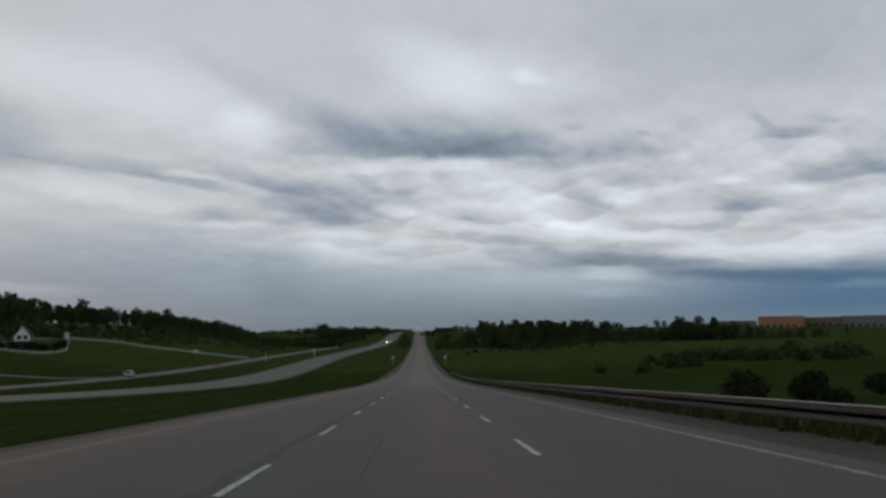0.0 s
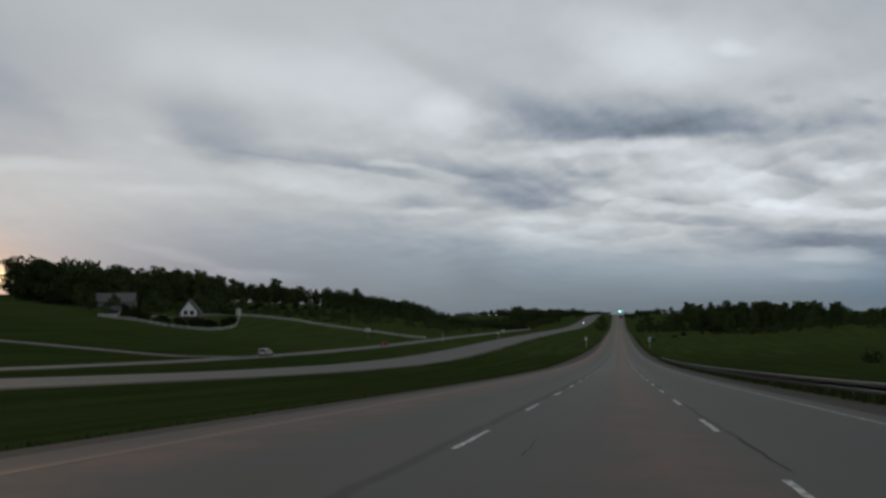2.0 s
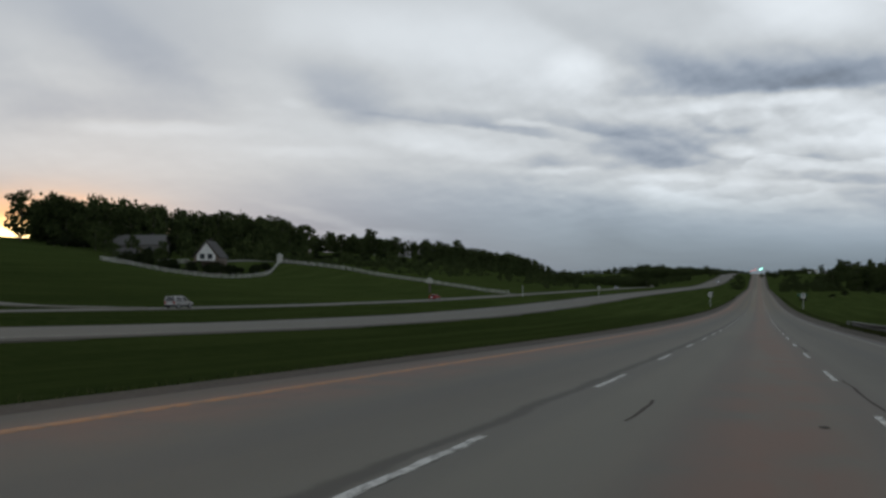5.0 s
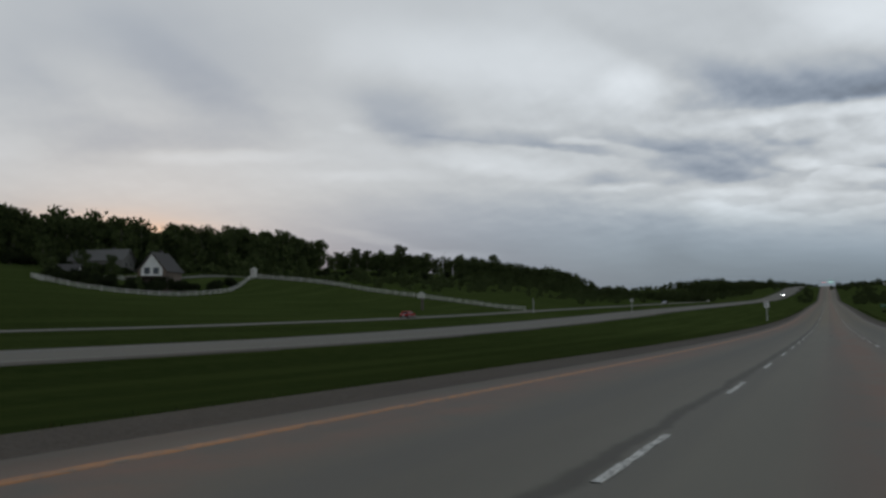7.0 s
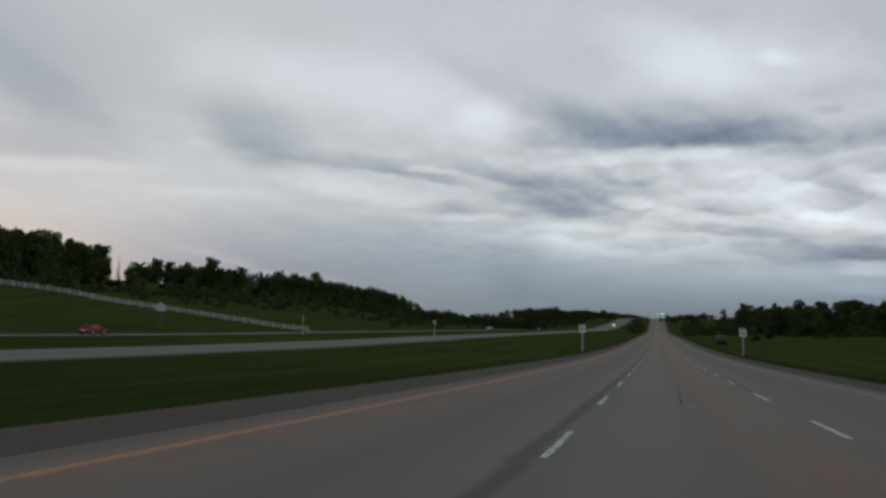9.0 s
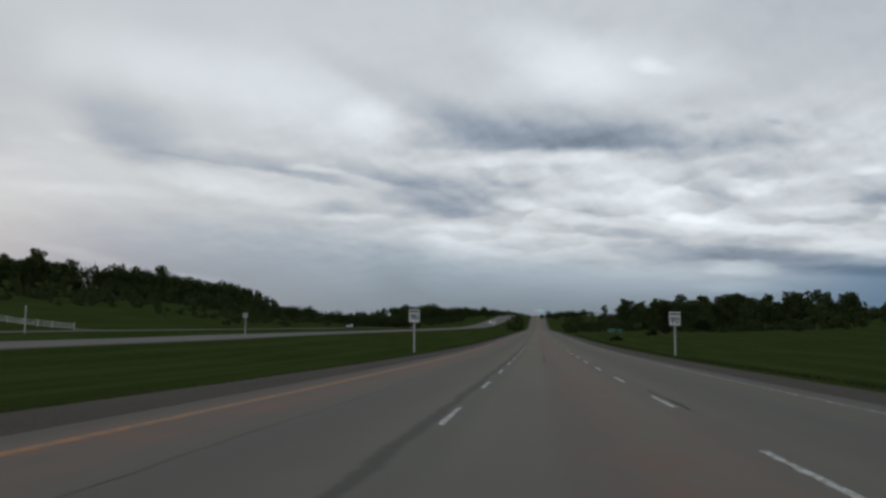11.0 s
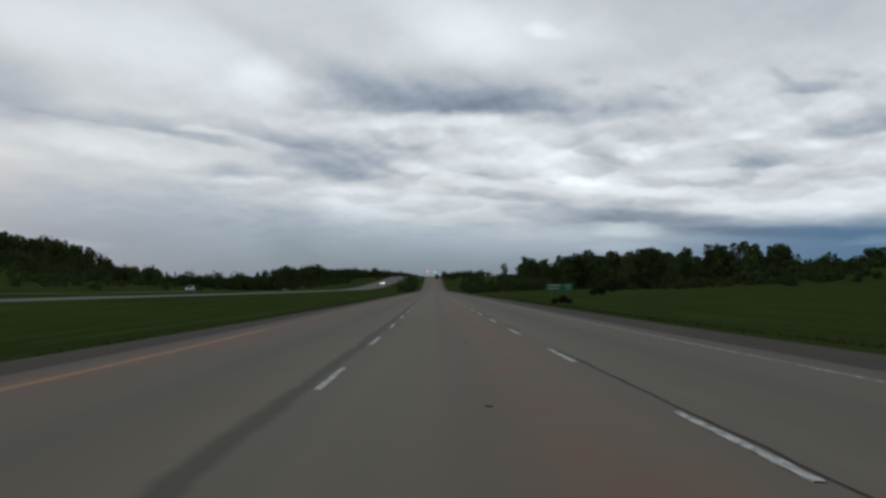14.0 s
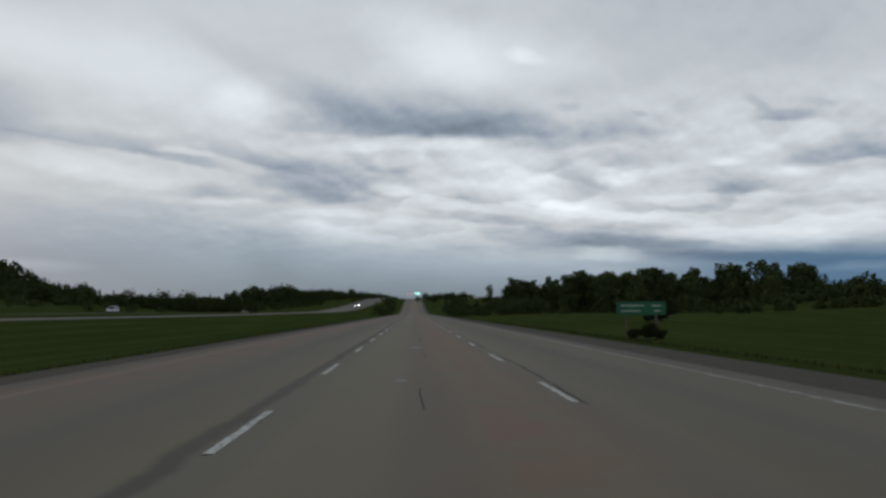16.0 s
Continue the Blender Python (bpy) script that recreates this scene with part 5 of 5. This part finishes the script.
    bm = bmesh.new()
    block(bm, -0.3, 0.3, -half - 0.04, -half - 0.01, 0.62, 0.76)
    part("plate", bm, SIGN_WHITE, body)
    return car


vehicle("suv", front_x(231) + 0.8, 231, front_z(231), 3, CAR_SILVER, "pale silver compact suv driving on the frontage road")
vehicle("hatchback", front_x(342) + 0.8, 342, front_z(342), 2, CAR_RED, "red hatchback driving on the frontage road", suv=False)
vehicle("van", left_x(900) + 3.0, 900, left_z(900), 180, CAR_WHITE, "white van with lit headlights on the opposite carriageway", lit=True, scale=1.4)
vehicle("pickup", front_x(627) + 0.8, 627, front_z(627), 180, CAR_WHITE, "pale suv far along the frontage road")


# ---------------------------------------------------------------- far end of the road
def signal_mast(x, y, arm, lamp, label):
    mast = base_at("traffic_signal", pose(x, y, road_z(y) - 0.1), label, "traffic signal", "signals at the crossing")
    bm = bmesh.new()
    rod(bm, (0, 0, -0.5), (0, 0, 6.6), 0.16, 0.11, 10)
    part("pole", bm, STEEL, mast)
    bm = bmesh.new()
    rod(bm, (0, 0, 6.2), (arm, 0, 6.5), 0.09, 0.06, 8)
    part("arm", bm, STEEL, mast)
    for px in (arm * 0.55, arm):
        bm = bmesh.new()
        block(bm, px - 0.22, px + 0.22, -0.25, 0.1, 5.3, 6.6, 0.03)
        head = part("signal_head", bm, DARK_TRIM, mast, "dark signal housing")
        bm = bmesh.new()
        bmesh.ops.create_uvsphere(bm, u_segments=12, v_segments=8, radius=0.28)
        bmesh.ops.transform(bm, matrix=Matrix.Translation((px, -0.26, 5.6)), verts=bm.verts[:])
        part("lamp", bm, lamp, head, "lit signal lamp")
    return mast


signal_mast(8.5, 1300, -6.5, GREEN_LAMP, "steel traffic signal with lit green lamps")
signal_mast(-9.5, 1310, 5.5, RED_LAMP, "steel traffic signal with lit red lamps")


def store(x, y, turn, long, tall, wall, label):
    z = land(x, y) - 0.5
    shop = base_at("store", pose(x, y, z, 0, 0, turn), label, "store building", "shops beyond the field")
    bm = bmesh.new()
    block(bm, -long / 2, long / 2, -14, 14, -2, tall, 0.1)
    part("wall", bm, wall, shop)
    bm = bmesh.new()
    block(bm, -long / 2 - 0.4, long / 2 + 0.4, -14.4, 14.4, tall, tall + 0.6, 0.05)
    part("roof", bm, SHINGLE, shop, "grey parapet roof")
    k = int(long // 9)
    for i in range(k):
        px = -long / 2 + (i + 0.5) * long / k
        bm = bmesh.new()
        block(bm, px - 2.6, px + 2.6, -14.1, -13.95, 0.6, 3.4, 0.03)
        w = part("window", bm, PANE, shop)
    return shop


def ground_at(turn, far):
    return math.sin(radians(turn)) * far, math.cos(radians(turn)) * far


for turn, far, long, tall, wall, label in ((23.2, 1270, 54, 14, BRICK, "red brick store coloured sunset orange, with a flat roof"), (25.6, 1290, 56, 12, SIDING_BROWN, "brown store with a flat roof"),
                                           (20.6, 1310, 46, 8, SIDING_BROWN, "low brown store with a flat roof"), (28.2, 1270, 64, 14, SIDING_GREY, "grey store with a flat parapet"),
                                           (31.2, 1270, 64, 14, BRICK, "brick store with a grey parapet")):
    px, py = ground_at(turn, far)
    store(px, py, -turn - 20, long, tall, wall, label)
for turn, far, long, wall, label in ((1.6, 1640, 26, SIDING_GREY, "low pale building beside the far road"), (2.6, 1600, 30, SIDING_WHITE, "white flat building beside the far road"), (4.0, 1660, 40, SIDING_GREY, "grey shed by the far road")):
    px, py = ground_at(turn, far)
    store(px, py, 0, long, 7, wall, label)


# ---------------------------------------------------------------- rough grass along the verges
def verge_grass():
    """Blades and weeds that fray the edges of the gravel shoulders."""
    rng = random.Random(91)
    verts, faces = [], []

    def blade(x, y, z, tall, wide):
        a, b = rng.uniform(0, math.tau), rng.uniform(0, math.tau)
        dx, dy = math.cos(a) * wide, math.sin(a) * wide
        k = len(verts)
        verts.extend(((x - dx, y - dy, z - 0.05), (x + dx, y + dy, z - 0.05), (x + math.cos(b) * tall * 0.5, y + math.sin(b) * tall * 0.5, z + tall)))
        faces.append((k, k + 1, k + 2))

    for _ in range(17000):
        y = rng.uniform(4, 500)
        x = verge_x(y) - 0.1 - abs(rng.gauss(0, 0.5))
        blade(x, y, land(x, y), rng.uniform(0.03, 0.11), rng.uniform(0.015, 0.05))
    for _ in range(17000):
        y = rng.uniform(4, 500)
        x = 8.15 + abs(rng.gauss(0, 0.6)) + 0.3 * noise.noise((2, y * 0.3, 0))
        blade(x, y, land(x, y), rng.uniform(0.03, 0.14), rng.uniform(0.015, 0.05))
    for _ in range(15000):
        y = rng.uniform(4, 214)
        x = rng.uniform(7.35, 8.2) if rng.random() < 0.7 else rng.uniform(7.2, 9.5)
        blade(x, y, road_z(y) - 0.05, rng.uniform(0.10, 0.34), rng.uniform(0.03, 0.09))
    ob = sheet("verge_grass", verts, faces, VERGE)
    tagged(ob, "ragged grass and weeds along the gravel shoulders", "grass", kind="stuff")


verge_grass()
